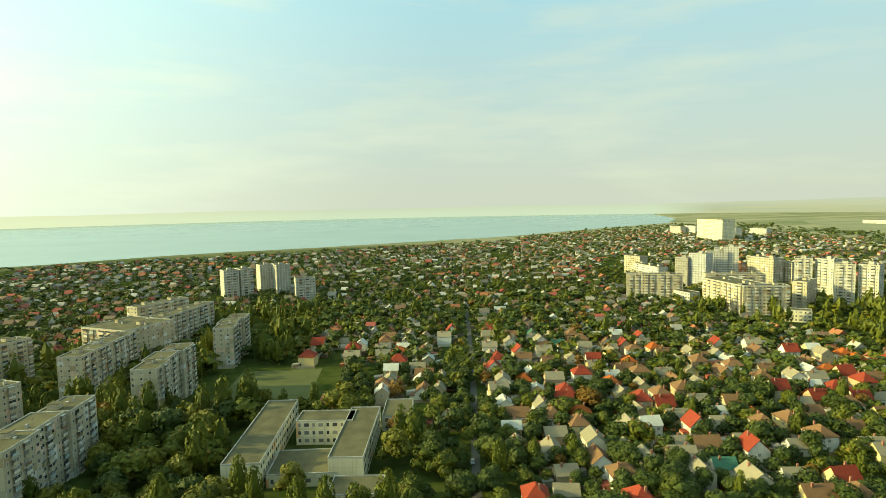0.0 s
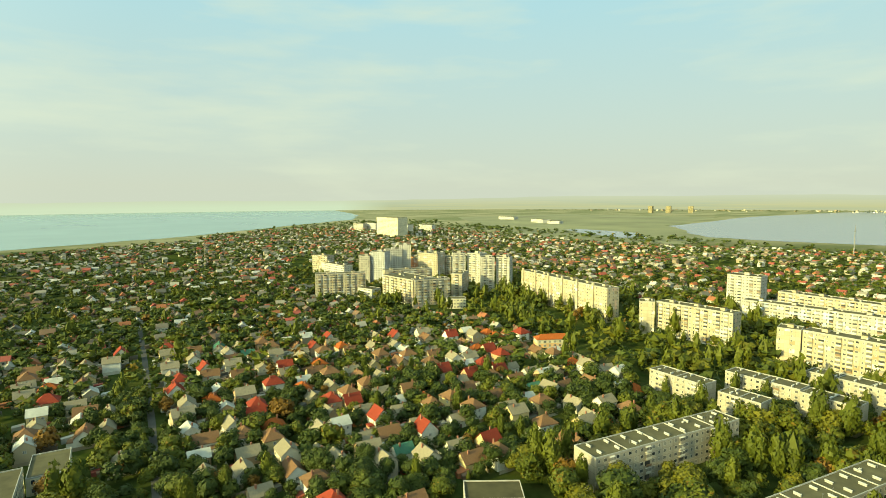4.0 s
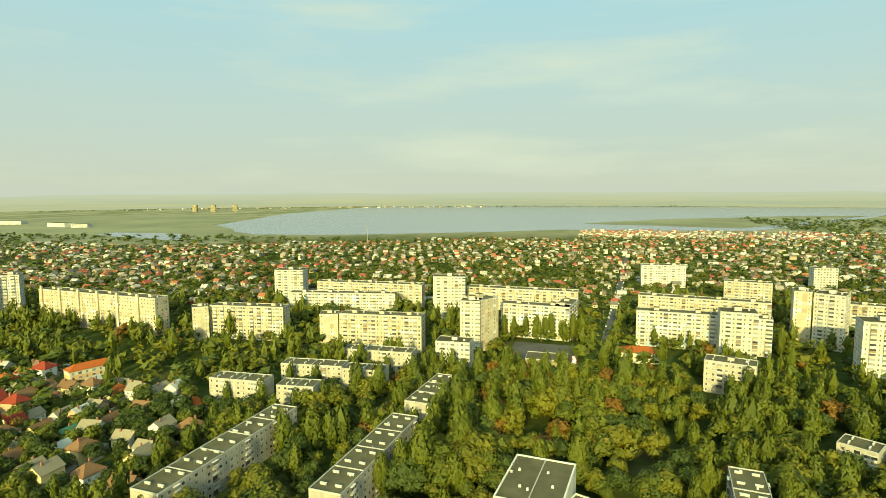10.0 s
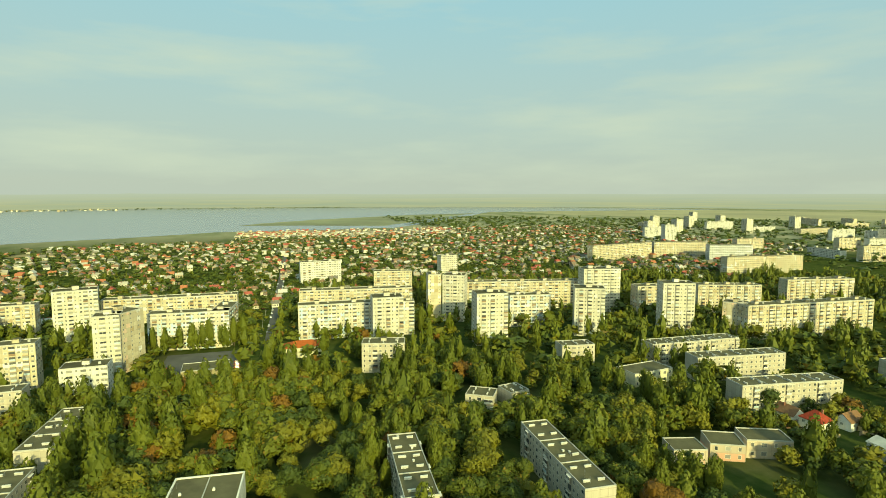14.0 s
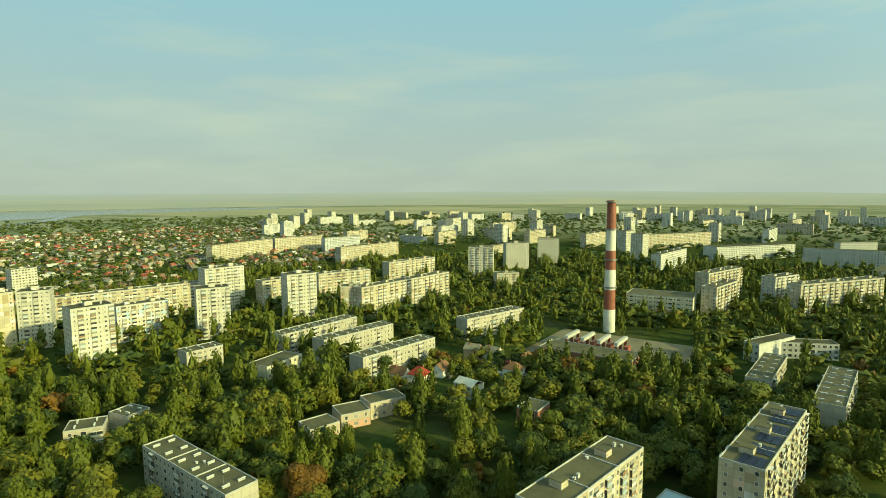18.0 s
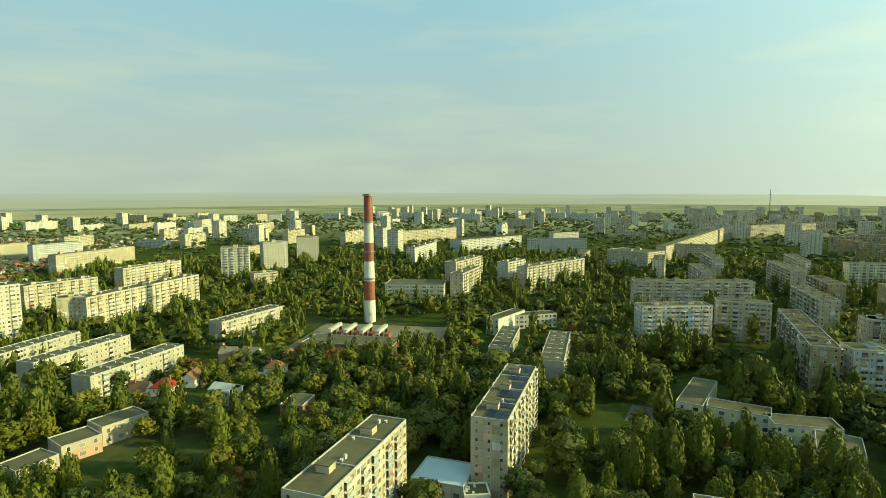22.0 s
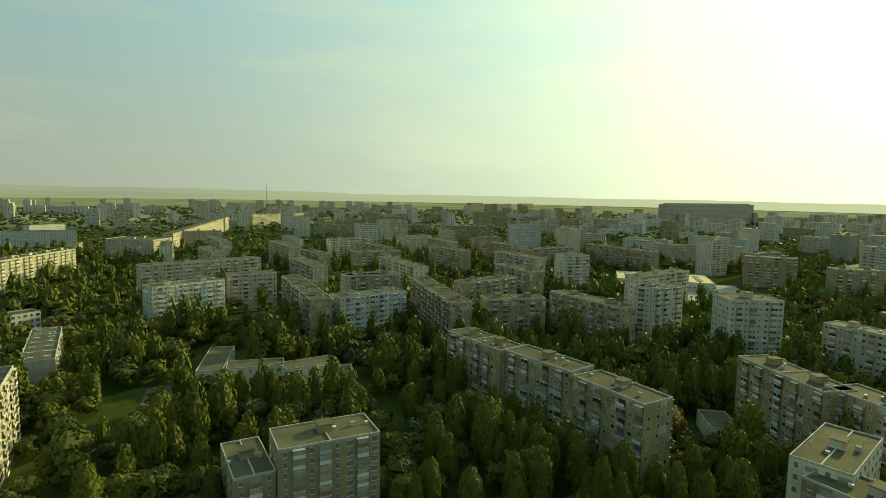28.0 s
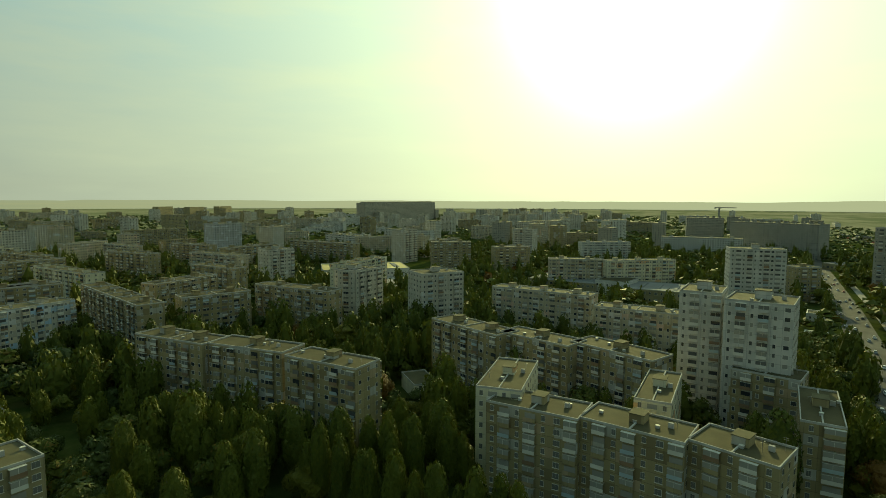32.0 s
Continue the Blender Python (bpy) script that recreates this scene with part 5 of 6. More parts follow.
# ---- roads ----
def ribbon(name, pts, width, z, mat, label, category):
    v, f = [], []
    for i, p in enumerate(pts):
        a, b = pts[max(0, i - 1)], pts[min(len(pts) - 1, i + 1)]
        dx, dy = b[0] - a[0], b[1] - a[1]
        l = math.hypot(dx, dy)
        nx, ny = -dy / l * width / 2, dx / l * width / 2
        v += [(p[0] + nx, p[1] + ny, z), (p[0] - nx, p[1] - ny, z), (p[0] + nx, p[1] + ny, -.3), (p[0] - nx, p[1] - ny, -.3)]
    for i in range(len(pts) - 1):
        k = 4 * i
        f += [(k + 1, k + 5, k + 4, k), (k + 2, k, k + 4, k + 6), (k + 1, k + 3, k + 7, k + 5)]
    ROADS.append((pts, width))
    return tagged(new(name, mesh_of(name, np.array(v), np.array(f), [mat])), label, category, kind="structure")


ROADS = []
ribbon("road_1", [(9, 60), (11, 198), (17, 316), (22, 451), (28, 673), (45, 1200)], 3.6, .06, "asphalt", "narrow asphalt street between gardens", "road")
ribbon("road_2", [(446, -18), (588, -33), (815, -55), (1300, -100)], 8, .06, "asphalt", "wide straight asphalt avenue lined with trees", "road")
ribbon("road_3", [(-90, 49), (-143, 64), (-293, 98), (-467, 136), (-702, 182), (-1500, 330)], 17, .06, "asphalt", "wide busy asphalt road in low sunlight", "road")
ribbon("pavement_1", [(-90, 66), (-143, 81), (-293, 115), (-467, 153), (-702, 199)], 5, .18, "paving", "pale concrete pavement along the wide road", "pavement")


def near_road(x, y, gap):
    for pts, w in ROADS:
        for (ax, ay), (bx, by) in zip(pts, pts[1:]):
            l2 = (bx - ax) ** 2 + (by - ay) ** 2
            t = max(0, min(1, ((x - ax) * (bx - ax) + (y - ay) * (by - ay)) / l2))
            if math.hypot(x - ax - t * (bx - ax), y - ay - t * (by - ay)) < w / 2 + (gap if w > 4 else gap - 1):
                return True
    return False


# ---- chimney ----
def chimney(x, y, h):
    base = thing("factory_chimney", pose(x, y, 0), "tall chimney with faded red and white bands", "chimney")
    n = 24
    r = lambda z: 4.7 - 1.3 * z / h
    cuts = (0, .175, .325, .48, .625, .78, 1)
    for i in range(6):
        v, f = [], []
        for z in (h * cuts[i], h * cuts[i + 1]):
            for k in range(n):
                a = 2 * math.pi * k / n
                v.append((r(z) * math.cos(a), r(z) * math.sin(a), z))
        for k in range(n):
            f.append((k, (k + 1) % n, n + (k + 1) % n, n + k))
        part("band", mesh_of("band", np.array(v), np.array(f), ["redpaint" if i % 2 else "whitewash"]), base, "red painted band" if i % 2 else "white painted band")
    for z in (h * .34, h * .55, h * .78, h - 1.5):
        v, f = [], []
        for rr, zz in ((r(z), z), (r(z) + 1.1, z), (r(z) + 1.1, z + .15), (r(z) + 1.1, z + 1.1), (r(z) + 1.0, z + 1.1), (r(z) + 1.0, z + .15), (r(z), z + .15)):
            for k in range(n):
                a = 2 * math.pi * k / n
                v.append((rr * math.cos(a), rr * math.sin(a), zz))
        for j in range(6):
            for k in range(n):
                f.append((j * n + k, j * n + (k + 1) % n, (j + 1) * n + (k + 1) % n, (j + 1) * n + k))
        part("gallery", mesh_of("gallery", np.array(v), np.array(f), ["steel"]), base, "steel ring gallery")
    FOOT.append((x, y, 1, 0, 6, 6, h))
    return base


chimney(130.4, -439.2, 104)


# ---- trees ----
BALL = []
for i in range(3):
    for j in range(8):
        a0, a1, e0, e1 = j * math.pi / 4, (j + 1) * math.pi / 4, (i / 3 - .5) * math.pi, ((i + 1) / 3 - .5) * math.pi
        q = [(math.cos(e) * math.cos(a), math.cos(e) * math.sin(a), math.sin(e)) for a, e in ((a0, e0), (a1, e0), (a1, e1), (a0, e1))]
        BALL += [t for t in ((q[0], q[1], q[2]), (q[0], q[2], q[3])) if len(set(tuple(round(c, 4) for c in p) for p in t)) == 3]
BALL = np.array(BALL)
OCTA = np.array([[(1, 0, 0), (0, 1, 0), (-1, 0, 0), (0, -1, 0), (0, 0, 1), (0, 0, -1)][i] for f in ((0, 1, 4), (1, 2, 4), (2, 3, 4), (3, 0, 4), (1, 0, 5), (2, 1, 5), (3, 2, 5), (0, 3, 5)) for i in f], dtype=float).reshape(-1, 3, 3)


def crown_cards(n, shape, size, seed, cores=5, ball=None):
    """Leaf clumps over the lobes of a crown, for a tree one unit high: corners and their normals."""
    r = np.random.RandomState(seed)
    lobes = []
    if shape == "poplar":
        lobes.append((np.array((0, 0, .57)), np.array((.125, .125, .40))))
        for i in range(7):
            a, off = i * 2.4 + r.uniform(-.4, .4), r.uniform(.045, .085)
            half = r.uniform(.22, .33)
            lobes.append((np.array((off * math.cos(a), off * math.sin(a), .08 + half + r.uniform(0, .27))), np.array((.075, .075, half))))
    else:
        lobes.append((np.array((0, 0, .60)), np.array((.30, .30, .27))))
        for i in range(11):
            a, lz = i * 2.4 + r.uniform(-.4, .4), r.uniform(0, 1)
            out, rad = .31 * (1 - .6 * lz), r.uniform(.13, .23)
            lobes.append((np.array((out * math.cos(a), out * math.sin(a), .36 + .46 * lz)), np.array((rad, rad, rad * .85))))
    mid = np.array((0, 0, .5))
    corners, normals = [], []
    shell = OCTA if ball is None else ball
    for c, rad in lobes[:cores]:
        corners.append(shell * rad * .88 + c)
        normals.append(shell / np.linalg.norm(shell, axis=2, keepdims=True))
    area = np.array([q[1][0] * q[1][2] for q in lobes])
    area /= area.sum()
    made = 0
    while made < n:
        c, rad = lobes[r.choice(len(lobes), p=area)]
        d = r.normal(size=3)
        d /= np.linalg.norm(d)
        p = c + d * rad * r.uniform(.93, 1.06)
        if any(((p - c2) / r2 @ ((p - c2) / r2)) < .72 for c2, r2 in lobes if c2 is not c):
            continue
        made += 1
        way = d / rad * rad.min()
        way /= np.linalg.norm(way)
        soft = way * .6 + r.normal(size=3) * .13 + (p - mid) * (2.3, 2.3, 1.5 if shape == "round" else .5)
        soft /= np.linalg.norm(soft)
        flat = way + r.normal(size=3) * .27
        flat /= np.linalg.norm(flat)
        u = np.cross(flat, r.normal(size=3))
        u /= np.linalg.norm(u)
        w = np.cross(flat, u)
        s = size * r.uniform(.6, 1.4)
        stretch = np.array((1, 1, 1.7 if shape == "poplar" else 1))
        corners.append(np.array([[p + (k1 * u + k2 * w) * s * stretch for k1, k2 in ((-1, -.6), (1, -.5), (.1, 1))]]))
        normals.append(np.array([[soft] * 3]))
    return np.concatenate(corners), np.concatenate(normals)


def trunk_mesh(name, kind):
    """A tapered trunk with a few limbs, for a tree one unit high."""
    v, f = [], []

    def tube(a, b, ra, rb):
        a, b = Vector(a), Vector(b)
        q = (b - a).to_track_quat("Z", "Y")
        k = len(v)
        for p, r in ((a, ra), (b, rb)):
            for i in range(6):
                v.append(tuple(p + q @ Vector((r * math.cos(i * 1.047), r * math.sin(i * 1.047), 0))))
        for i in range(6):
            f.append((k + i, k + (i + 1) % 6, k + 6 + (i + 1) % 6, k + 6 + i))

    if kind == "poplar":
        tube((0, 0, -.01), (0, 0, .5), .016, .010)
        tube((0, 0, .5), (0, 0, .93), .010, .002)
        for i in range(8):
            a = i * 2.4
            tube((0, 0, .12 + i * .08), (.08 * math.cos(a), .08 * math.sin(a), .30 + i * .08), .006, .002)
    else:
        tube((0, 0, -.01), (0, 0, .42), .028, .020)
        for i in range(7):
            a = i * .9 + .3
            tube((0, 0, .28 + .02 * i), (.27 * math.cos(a), .27 * math.sin(a), .62 + .03 * (i % 3)), .014, .004)
    return mesh_of(name, np.array(v), np.array(f), ["bark"])


def leaf_mesh(name, corners, normals, mat):
    """Triangles with soft normals, so that a crown is shaded as one rounded mass."""
    v = corners.reshape(-1, 3)
    me = mesh_of(name, v, np.arange(len(v)).reshape(-1, 3), [mat])
    soft = me.attributes.new("custom_normal", "FLOAT_VECTOR", "POINT")
    soft.data.foreach_set("vector", np.ascontiguousarray(normals.reshape(-1, 3), dtype=np.float32).ravel())
    return me


NEAR = {"poplar": [leaf_mesh("crown", *crown_cards(2000, "poplar", .012, s, 8, BALL), "poplar") for s in range(5)],
        "broad": [leaf_mesh("crown", *crown_cards(2600, "round", .020, s, 12, BALL), ("broad", "broad_dark", "broad_light")[s % 3]) for s in range(6)],
        "rusty": [leaf_mesh("crown", *crown_cards(2600, "round", .020, 40 + s, 12, BALL), "rusty") for s in range(2)]}
TRUNK = {"poplar": trunk_mesh("trunk", "poplar"), "broad": trunk_mesh("trunk", "round")}
TRUNK["rusty"] = TRUNK["broad"]
TREE_WORDS = {"poplar": ("tall slender green poplar tree", "poplar_tree"), "broad": ("broad dark green garden tree", "broadleaf_tree"), "rusty": ("broad tree turning rusty orange in autumn", "broadleaf_tree")}


def tree(kind, x, y, h, w):
    label, name = TREE_WORDS[kind]
    base = thing(name, pose(x, y, 0, 0, 0, rnd.uniform(0, 360)), label, "tree", "town trees")
    base.scale = (h * w, h * w, h)
    part("trunk", TRUNK[kind], base)
    part("crown", rnd.choice(NEAR[kind]), base)


def grove(name, spots, templates, mat, label):
    """Far trees joined: spots are x, y, height, width."""
    spots = np.array(spots)
    pick = np.random.RandomState(3).randint(0, len(templates), len(spots))
    turn = np.random.RandomState(4).uniform(0, 6.28, len(spots))
    vs, ns = [], []
    for k, (corners, normals) in enumerate(templates):
        s = spots[pick == k]
        if not len(s):
            continue
        c, n = np.cos(turn[pick == k])[:, None], np.sin(turn[pick == k])[:, None]
        hw = (s[:, 2] * s[:, 3])[:, None]
        for flat, store, wide, up, x0, y0 in ((corners.reshape(-1, 3), vs, hw, s[:, 2:3], s[:, :1], s[:, 1:2]), (normals.reshape(-1, 3), ns, 1, np.ones((len(s), 1)), 0, 0)):
            x = flat[None, :, 0] * c - flat[None, :, 1] * n
            y = flat[None, :, 0] * n + flat[None, :, 1] * c
            store.append(np.stack([x * wide + x0, y * wide + y0, flat[None, :, 2] * up], -1).reshape(-1, 3))
    return tagged(new(name, leaf_mesh(name, np.concatenate(vs), np.concatenate(ns), mat)), label, "trees", kind="stuff")


def wooded(x, y):
    """Trees per spot and their kind: chance, share of poplars, height."""
    r = math.hypot(x, y)
    if garden_district(x, y):
        return .95, .04, 8.0
    if far_town(x, y):
        return .8, .06, 7.0
    if y > 560 and x < 1100 or x < -1000 and y > 300:
        return .8, .1, 8
    if 140 < x < 240 and -332 < y < -228:
        return .8, .05, 8.0
    if 200 < x < 345 and -35 < y < 75:
        return .97, .12, 15.5
    if r < 900:
        return (.95, (.48 if x < -90 and y < 60 else .20), 13.2) if r < 330 else (.90, .36, 12.5)
    if x > 1300 and y > -300:
        return .0, .1, 8
    return .75, .15, 9


def water_at(x, y):
    if x > 1420 and y > -620 and (x > 1480 or y > 700):
        return True
    return y > ((x + 956) * 0.52 + 1000 if x < 230 else 1740 + (x - 230) * .95)


OPEN = [(-105, 335, 45, 40), (414, 28, 29, 26), (114, -390, 54, 40), (258, 22, 11, 8), (243, -8, 5, 15), (170, -186, 20, 18), (150, -205, 14, 14), (182, -262, 14, 12), (-35, -262, 14, 16), (-60, -262, 16, 9), (-560, -260, 110, 70), (30, -140, 12, 25)]


def opened(x, y):
    return any(abs(x - a) < w and abs(y - b) < h for a, b, w, h in OPEN)


spots = {"near": [], "mid": [], "far": []}
gen = np.random.RandomState(11)
TAKEN = set()
for r0, r1, count, tier, only in ((135, 360, 6600, "near", ""), (150, 360, 5200, "near", "garden"), (360, 900, 19000, "mid", ""), (360, 1000, 9000, "mid", "garden"), (900, 2700, 25000, "far", "")):
    rr = np.sqrt(gen.uniform(r0 ** 2, r1 ** 2, count))
    aa = gen.uniform(0, 6.28318, count)
    for r, a in zip(rr, aa):
        x, y = r * math.sin(a), r * math.cos(a)
        chance, pop, high = wooded(x, y)
        if gen.rand() > chance or only and high > 8 or water_at(x, y) or opened(x, y):
            continue
        is_pop = gen.rand() < pop + .25 * noise.noise((x * .02, y * .02, 5))
        h = high * (gen.uniform(.75, 1.25) * 1.5 if is_pop else gen.uniform(.65, 1.2)) * (1 + .35 * noise.noise((x * .03, y * .03, 2)))
        if only:
            h *= .62
        elif high < 8.5 and r < 700:
            h *= 1.3
        cell = 5.0 if is_pop else 6.6 if high > 8 else 3.8
        key = (int(x / cell), int(y / cell))
        if tier != "far" and key in TAKEN or near_road(x, y, 1.5) or not clear_of(x, y, 2.0 if is_pop else 3.2 if high > 8 else .2):
            continue
        TAKEN.add(key)
        spots[tier].append((x, y, h, gen.uniform(1.0, 1.45) if is_pop else gen.uniform(.85, 1.2), "poplar" if is_pop else "rusty" if gen.rand() < (.12 if 200 < x < 340 and -30 < y < 70 else .03) and r < 600 else "broad"))
for x, y in FARHOUSE:
    r = math.hypot(x, y)
    for _ in range(3 if r > 420 else 1):
        a, d = gen.uniform(0, 6.28), gen.uniform(6, 11)
        tx, ty = x + d * math.cos(a), y + d * math.sin(a)
        if not water_at(tx, ty) and not near_road(tx, ty, 1):
            spots["mid" if r < 900 else "far"].append((tx, ty, gen.uniform(4, 9.5), gen.uniform(.9, 1.3) * (1 if r < 700 else 1.3 if r < 900 else .62), "broad"))
spots["near"].sort(key=lambda s: s[0] ** 2 + s[1] ** 2)
for x0, y0, x1, y1, n in ((-48, -216, -86, -203, 8), (-118, -150, -112, -100, 9), (-110, -90, -98, -20, 13), (-128, -140, -122, -60, 12), (470, -60, 440, -150, 10), (455, 60, 455, 0, 8)):
    for i in range(n):
        t = (i + rnd.uniform(-.3, .3)) / n
        spots["near"].insert(0, (x0 + (x1 - x0) * t, y0 + (y1 - y0) * t, rnd.uniform(17, 24), rnd.uniform(.8, 1.1), "poplar"))
count = {"poplar": 130, "broad": 130, "rusty": 270}
rest = []
for x, y, h, w, kind in spots["near"]:
    if count[kind] < 290:
        count[kind] += 1
        tree(kind, x, y, h, w if kind != "poplar" else w)
    else:
        rest.append((x, y, h, w, kind))
P1 = [crown_cards(250, "poplar", .027, s, 6) for s in range(4)]
B0 = [crown_cards(800, "round", .031, s, 10) for s in range(6)]
P0 = [crown_cards(640, "poplar", .0185, s, 8) for s in range(4)]
B1 = [crown_cards(300, "round", .052, s, 8) for s in range(6)]
P2 = [crown_cards(44, "poplar", .045, s, 2) for s in range(4)]
B2 = [crown_cards(24, "round", .135, s, 3) for s in range(5)]
B3 = [crown_cards(7, "round", .22, s, 1) for s in range(5)]


def pick(src, kind):
    return [s[:4] for s in src if s[4] == kind]


close = [s for s in rest if math.hypot(s[0], s[1]) < 235]
rest = [s for s in rest if math.hypot(s[0], s[1]) >= 235]
grove("nearest_poplars", pick(close, "poplar"), P0, "poplar", "tall green poplars close to the blocks")
grove("near_poplars", pick(rest, "poplar") or [(0, -60, 9, 1)], P1, "poplar", "many tall green poplars between the blocks")
TONES = ("broad", "broad", "broad_dark", "broad_light")
GARDEN_TONES = ("broad_dark", "broad", "broad_dark", "broad_dark")


def tone_of(s):
    """The leaf colour of one tree; garden trees are mostly the dark ones."""
    return (GARDEN_TONES if garden_district(s[0], s[1]) or far_town(s[0], s[1]) else TONES)[int(abs(s[0] * 7 + s[1] * 3)) % 4]


for tone in ("broad", "broad_dark", "broad_light"):
    share = [s[:4] for s in rest if s[4] == "broad" and tone_of(s) == tone]
    grove("near_broad_trees", share, B1, tone, "many broad green trees between blocks and houses")
    share = [s[:4] for s in close if s[4] == "broad" and tone_of(s) == tone]
    grove("nearest_broad_trees", share, B0, tone, "many broad green trees between blocks and houses")
    share = [s[:4] for s in spots["mid"] if s[4] == "broad" and tone_of(s) == tone]
    share = [(x, y, h, w * 1.22) for x, y, h, w in share]
    grove("mid_broad_trees", share, B2, tone, "dense green trees among blocks and houses")
grove("mid_poplars", pick(spots["mid"], "poplar"), P2, "poplar", "rows of poplars among the apartment blocks")
grove("near_rusty_trees", pick(rest + close, "rusty") or [(0, 900, 6, 1)], B1, "rusty", "a few rusty autumn trees between the blocks")
grove("mid_rusty_trees", pick(spots["mid"], "rusty") or [(0, 900, 6, 1)], B2, "rusty", "scattered rusty autumn trees")
grove("far_trees", [(s[0], s[1], s[2], s[3] * (2.2 if s[4] == "broad" else 1)) for s in spots["far"]], B3, "farwood", "far green trees of the outer town")


# ---- far shore of the lagoon ----
def far_shore():
    """Houses and a belt of trees on the opposite shore, too far to count."""
    shore, belt = Boxes(), []
    r = random.Random(8)
    for i in range(90):
        a, d = radians(r.uniform(46, 80)), r.uniform(4380, 4700)
        shore.box(d * math.sin(a), d * math.cos(a), 0, r.uniform(8, 16), r.uniform(8, 16), r.uniform(4, 9))
    for i in range(420):
        a, d = radians(r.uniform(40, 100)), r.uniform(4380, 4720)
        belt.append((d * math.sin(a), d * math.cos(a), r.uniform(4, 9), r.uniform(1.5, 3)))
    tagged(new("far_shore_houses", shore.mesh("far_shore_houses", ["farwalls"])), "pale houses on the opposite lagoon shore", "houses", kind="stuff")
    grove("far_shore_trees", belt, B3, "farwood", "belt of trees on the opposite lagoon shore")


far_shore()

# ---- school ground ----
def slab(name, x, y, a, b, rot, mat, label, category, z=.08):
    ob = new(name, Boxes().box(0, 0, 0, a, b, z).mesh(name, [mat]))
    ob.matrix_basis = pose(x, y, 0, 0, 0, rot)
    return tagged(ob, label, category, kind="structure")


slab("playing_field", -106, 338, 52, 60, 4, "pitch", "worn dry grass playing field beside the school", "playing field")
slab("running_track", -66, 305, 9, 26, 4, "trackred", "red rubber running track", "track", .1)
slab("school_court", -50, 296, 16, 14, 2, "bluesheet", "pale blue painted ball court", "court", .1)
slab("car_park", 414, 28, 56, 50, -3, "asphalt", "asphalt forecourt with parked cars", "car park", .07)
slab("boiler_yard", 114, -390, 104, 76, -3, "dust", "dusty yard round the boiler house", "yard", .05)
slab("market_forecourt", -505, -225, 150, 60, 35, "paving", "pale paved market forecourt", "forecourt", .05)
slab("school_yard", -60, -262, 40, 22, -20, "asphalt", "shady asphalt school yard", "yard", .07)


# ---- cars ----
def car_kind(paint, c, long):
    k = Nodes(paint, 0.3)
    M[paint] = k.done(c)
    base = thing("car", pose(0, 0, -50), "parked " + paint.replace("_", " "), "car", "cars on the roads")
    part("body", Boxes().box(0, 0, .35, long, 1.75, .55, 0, .98).mesh("body", [paint]), base)
    part("cabin", Boxes().box(-.15, 0, .9, long * .55, 1.6, .55, 0, .8).mesh("cabin", ["glass"]), base, "dark glazed cabin")
    part("roof", Boxes().box(-.15, 0, 1.45, long * .43, 1.27, .05).mesh("roof", [paint]), base)
    v, f = [], []
    for yy in (-.1, .1):
        for i in range(12):
            v.append((.32 * math.cos(i * .5236), yy, .32 * math.sin(i * .5236)))
    for i in range(12):
        f.append((i, (i + 1) % 12, 12 + (i + 1) % 12, 12 + i))
    for side in (0, 12):
        f += [(side, side + i, side + i + 1, side + i + 2) for i in range(1, 11, 2)]
    wheel = mesh_of("wheel", np.array(v), np.array(f), ["rubber"])
    for sx in (-1, 1):
        for sy in (-1, 1):
            part("wheel", wheel, base, at=pose(sx * long * .31, sy * .82, .32))
    return base


CARS = [car_kind("white_car_paint", (0.7, 0.7, 0.7), 4.3), car_kind("silver_car_paint", (0.4, 0.41, 0.42), 4.4), car_kind("dark_car_paint", (0.04, 0.045, 0.05), 4.5), car_kind("red_car_paint", (0.35, 0.03, 0.02), 4.1)]


def cars_along(pts, side, first, last, gap):
    run = 0
    for (ax, ay), (bx, by) in zip(pts, pts[1:]):
        l = math.dist((ax, ay), (bx, by))
        t = gap * rnd.uniform(.2, 1)
        while t < l:
            if first < run + t < last:
                ux, uy = (bx - ax) / l, (by - ay) / l
                copy_thing(rnd.choices(CARS, (4, 3, 3, 1))[0], pose(ax + ux * t - uy * side, ay + uy * t + ux * side, .07, 0, 0, math.degrees(math.atan2(uy, ux)) + (180 if side > 0 else 0)))
            t += gap * rnd.uniform(.5, 1.6)
        run += l


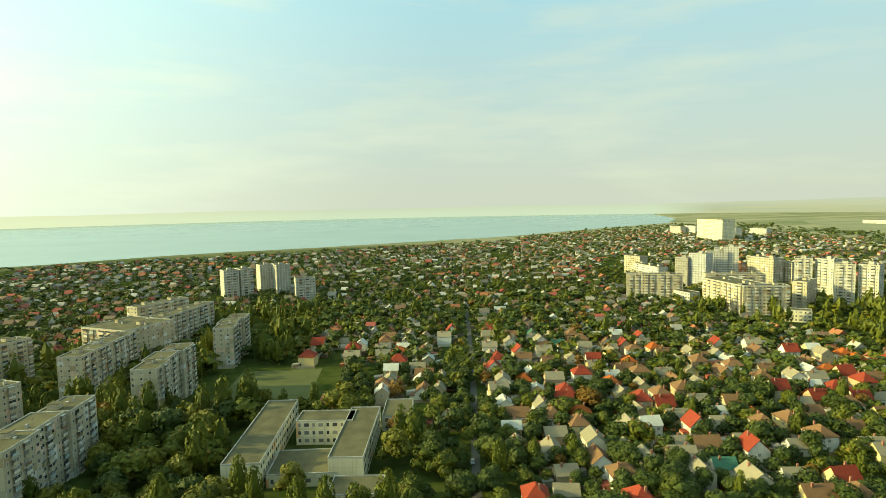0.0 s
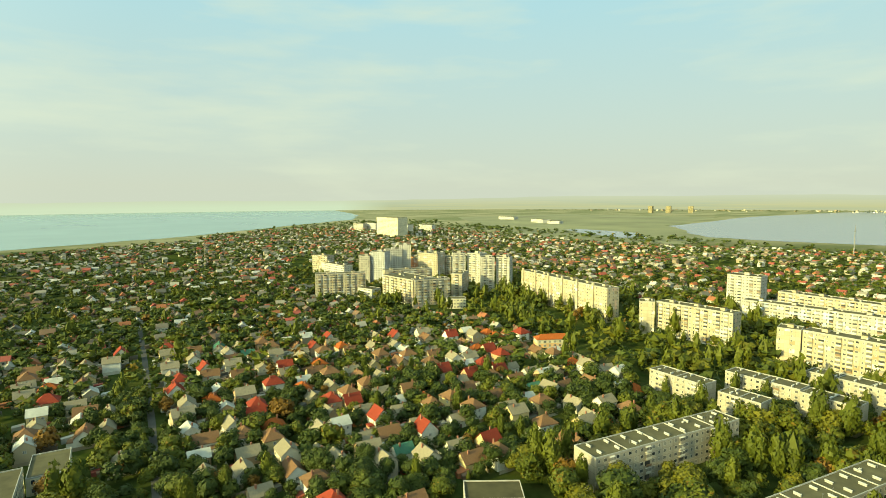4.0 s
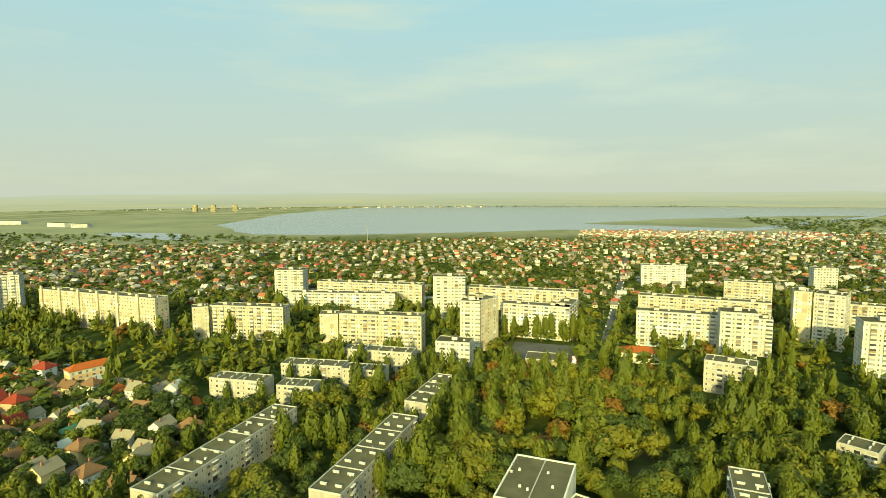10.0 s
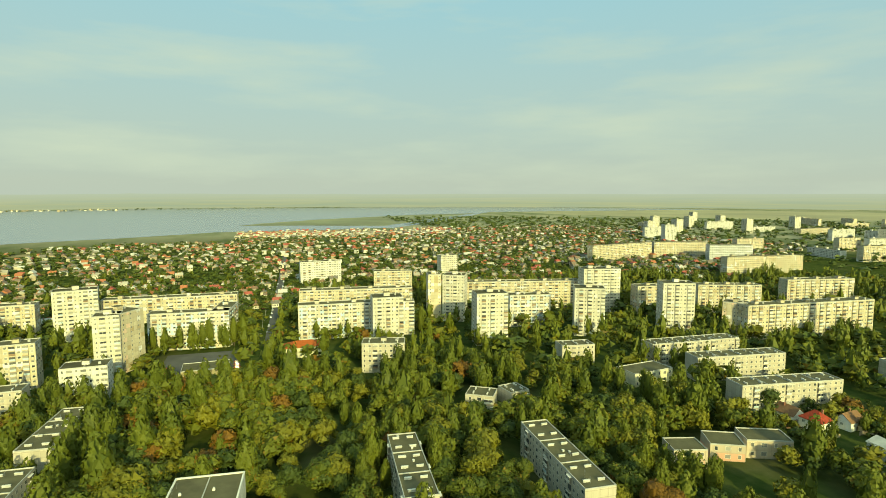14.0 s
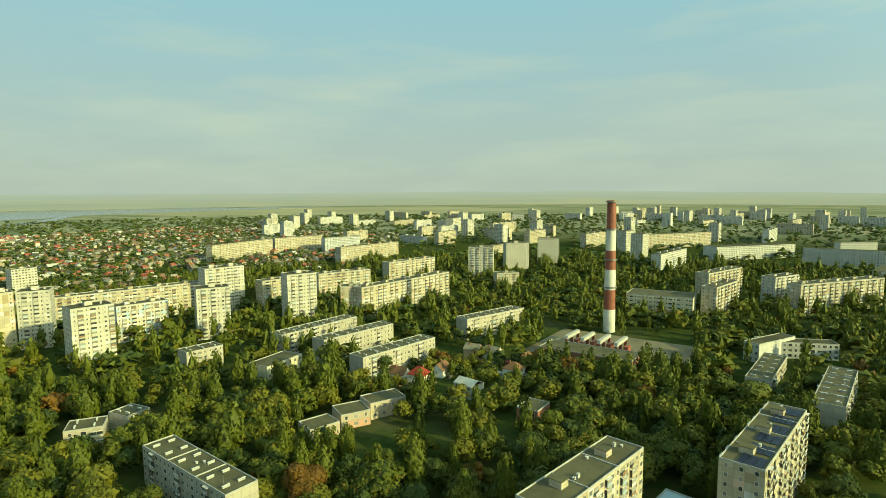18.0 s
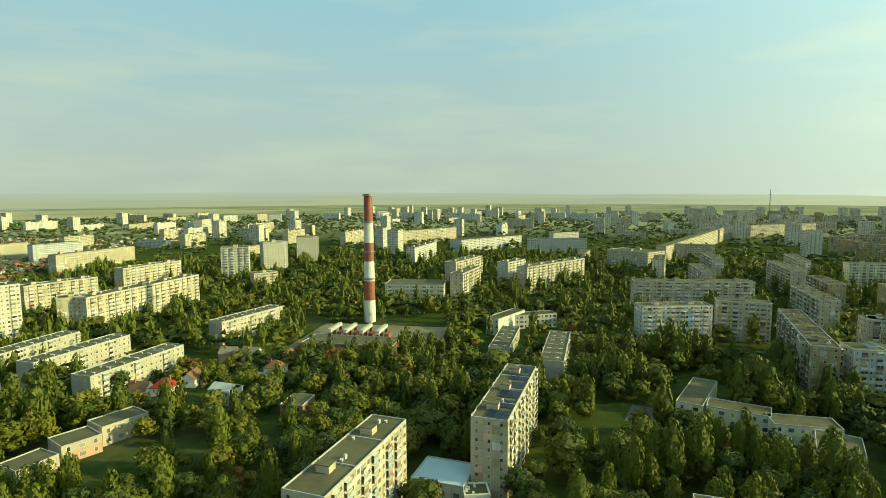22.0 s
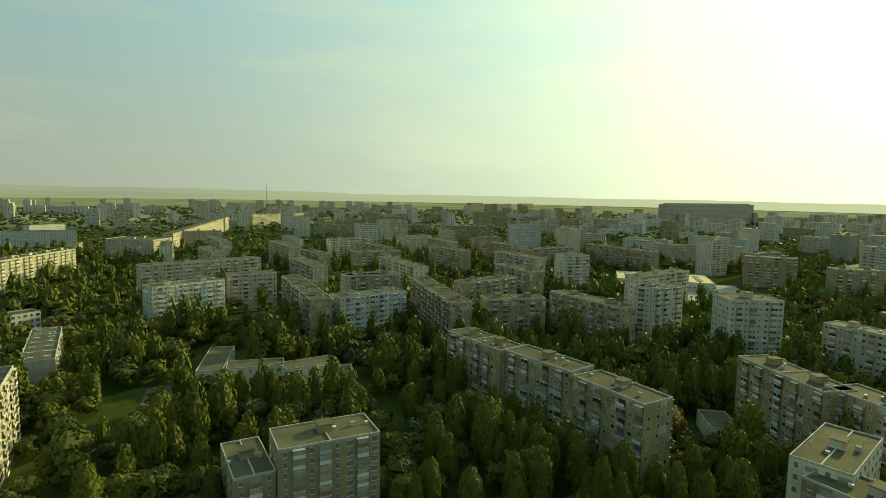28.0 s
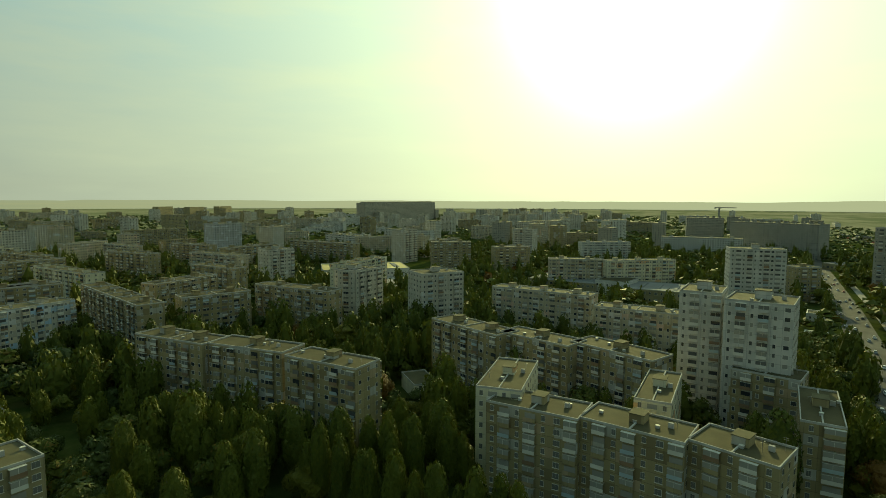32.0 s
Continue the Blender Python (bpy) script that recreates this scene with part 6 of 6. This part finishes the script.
BIG_ROAD, AVENUE = ROADS[2][0], ROADS[1][0]
for side, gap in ((-5.5, 40), (-2, 55), (2, 55), (6, 40)):
    cars_along(BIG_ROAD, side, 60, 620, gap)
cars_along(AVENUE, -3.4, 10, 330, 20)
cars_along(AVENUE, 3.4, 10, 330, 24)
cars_along(ROADS[0][0], 1.3, 120, 500, 60)
for i in range(14):
    copy_thing(rnd.choice(CARS), pose(390 + (i % 7) * 3.2, 47 if i < 7 else 5, .08, 0, 0, 90))
for ob in CARS:
    for c in (*ob.children_recursive, ob):
        bpy.data.objects.remove(c)


# ---- street lamps ----
def street_lamp(x, y, rot):
    base = thing("street_lamp", pose(x, y, 0, 0, 0, rot), "grey steel street lamp beside the road", "street lamp", "street lamps")
    part("pole", Boxes().box(0, 0, 0, .22, .22, 9, 0, .6).mesh("pole", ["steel"]), base)
    part("arm", Boxes().box(.9, 0, 8.9, 1.9, .1, .1).mesh("arm", ["steel"]), base)
    part("lamp_head", Boxes().box(1.8, 0, 8.78, .7, .28, .14).mesh("lamp_head", ["steel"]), base)


for i in range(12):
    street_lamp(-120 - i * 40, 47 + i * 9.2, 100)
for i in range(8):
    street_lamp(450 + i * 45, -11 - i * 4.6, -90)


# ---- tower crane ----
def tower_crane(x, y, h, rot):
    base = thing("tower_crane", pose(x, y, 0, 0, 0, rot), "thin grey tower crane above unfinished high-rises", "crane")
    part("mast", Boxes().box(0, 0, 0, 1.8, 1.8, h).mesh("mast", ["steel"]), base)
    part("jib", Boxes().box(14, 0, h, 48, 1.2, 1.4).mesh("jib", ["steel"]), base)
    part("cab", Boxes().box(1.6, 1.4, h - 2.4, 1.8, 1.6, 2.2).mesh("cab", ["whitewash"]), base)
    part("counterweight", Boxes().box(-9, 0, h - 1.5, 3, 1.6, 2.2).mesh("counterweight", ["concrete"]), base)


tower_crane(-1150, 128, 66, 40)
tower_crane(-640, 265, 70, 120)


# ---- far mast ----
def radio_mast(x, y, h):
    base = thing("radio_mast", pose(x, y, 0), "thin far mast on the skyline", "mast")
    part("shaft", Boxes().box(0, 0, 0, h * .028, h * .028, h, 0, .35).mesh("shaft", ["steel"]), base)
    part("platform", Boxes().box(0, 0, h * .8, h * .05, h * .05, 1.6).mesh("platform", ["steel"]), base)


radio_mast(-980, -2350, 112)
radio_mast(1180, 470, 60)
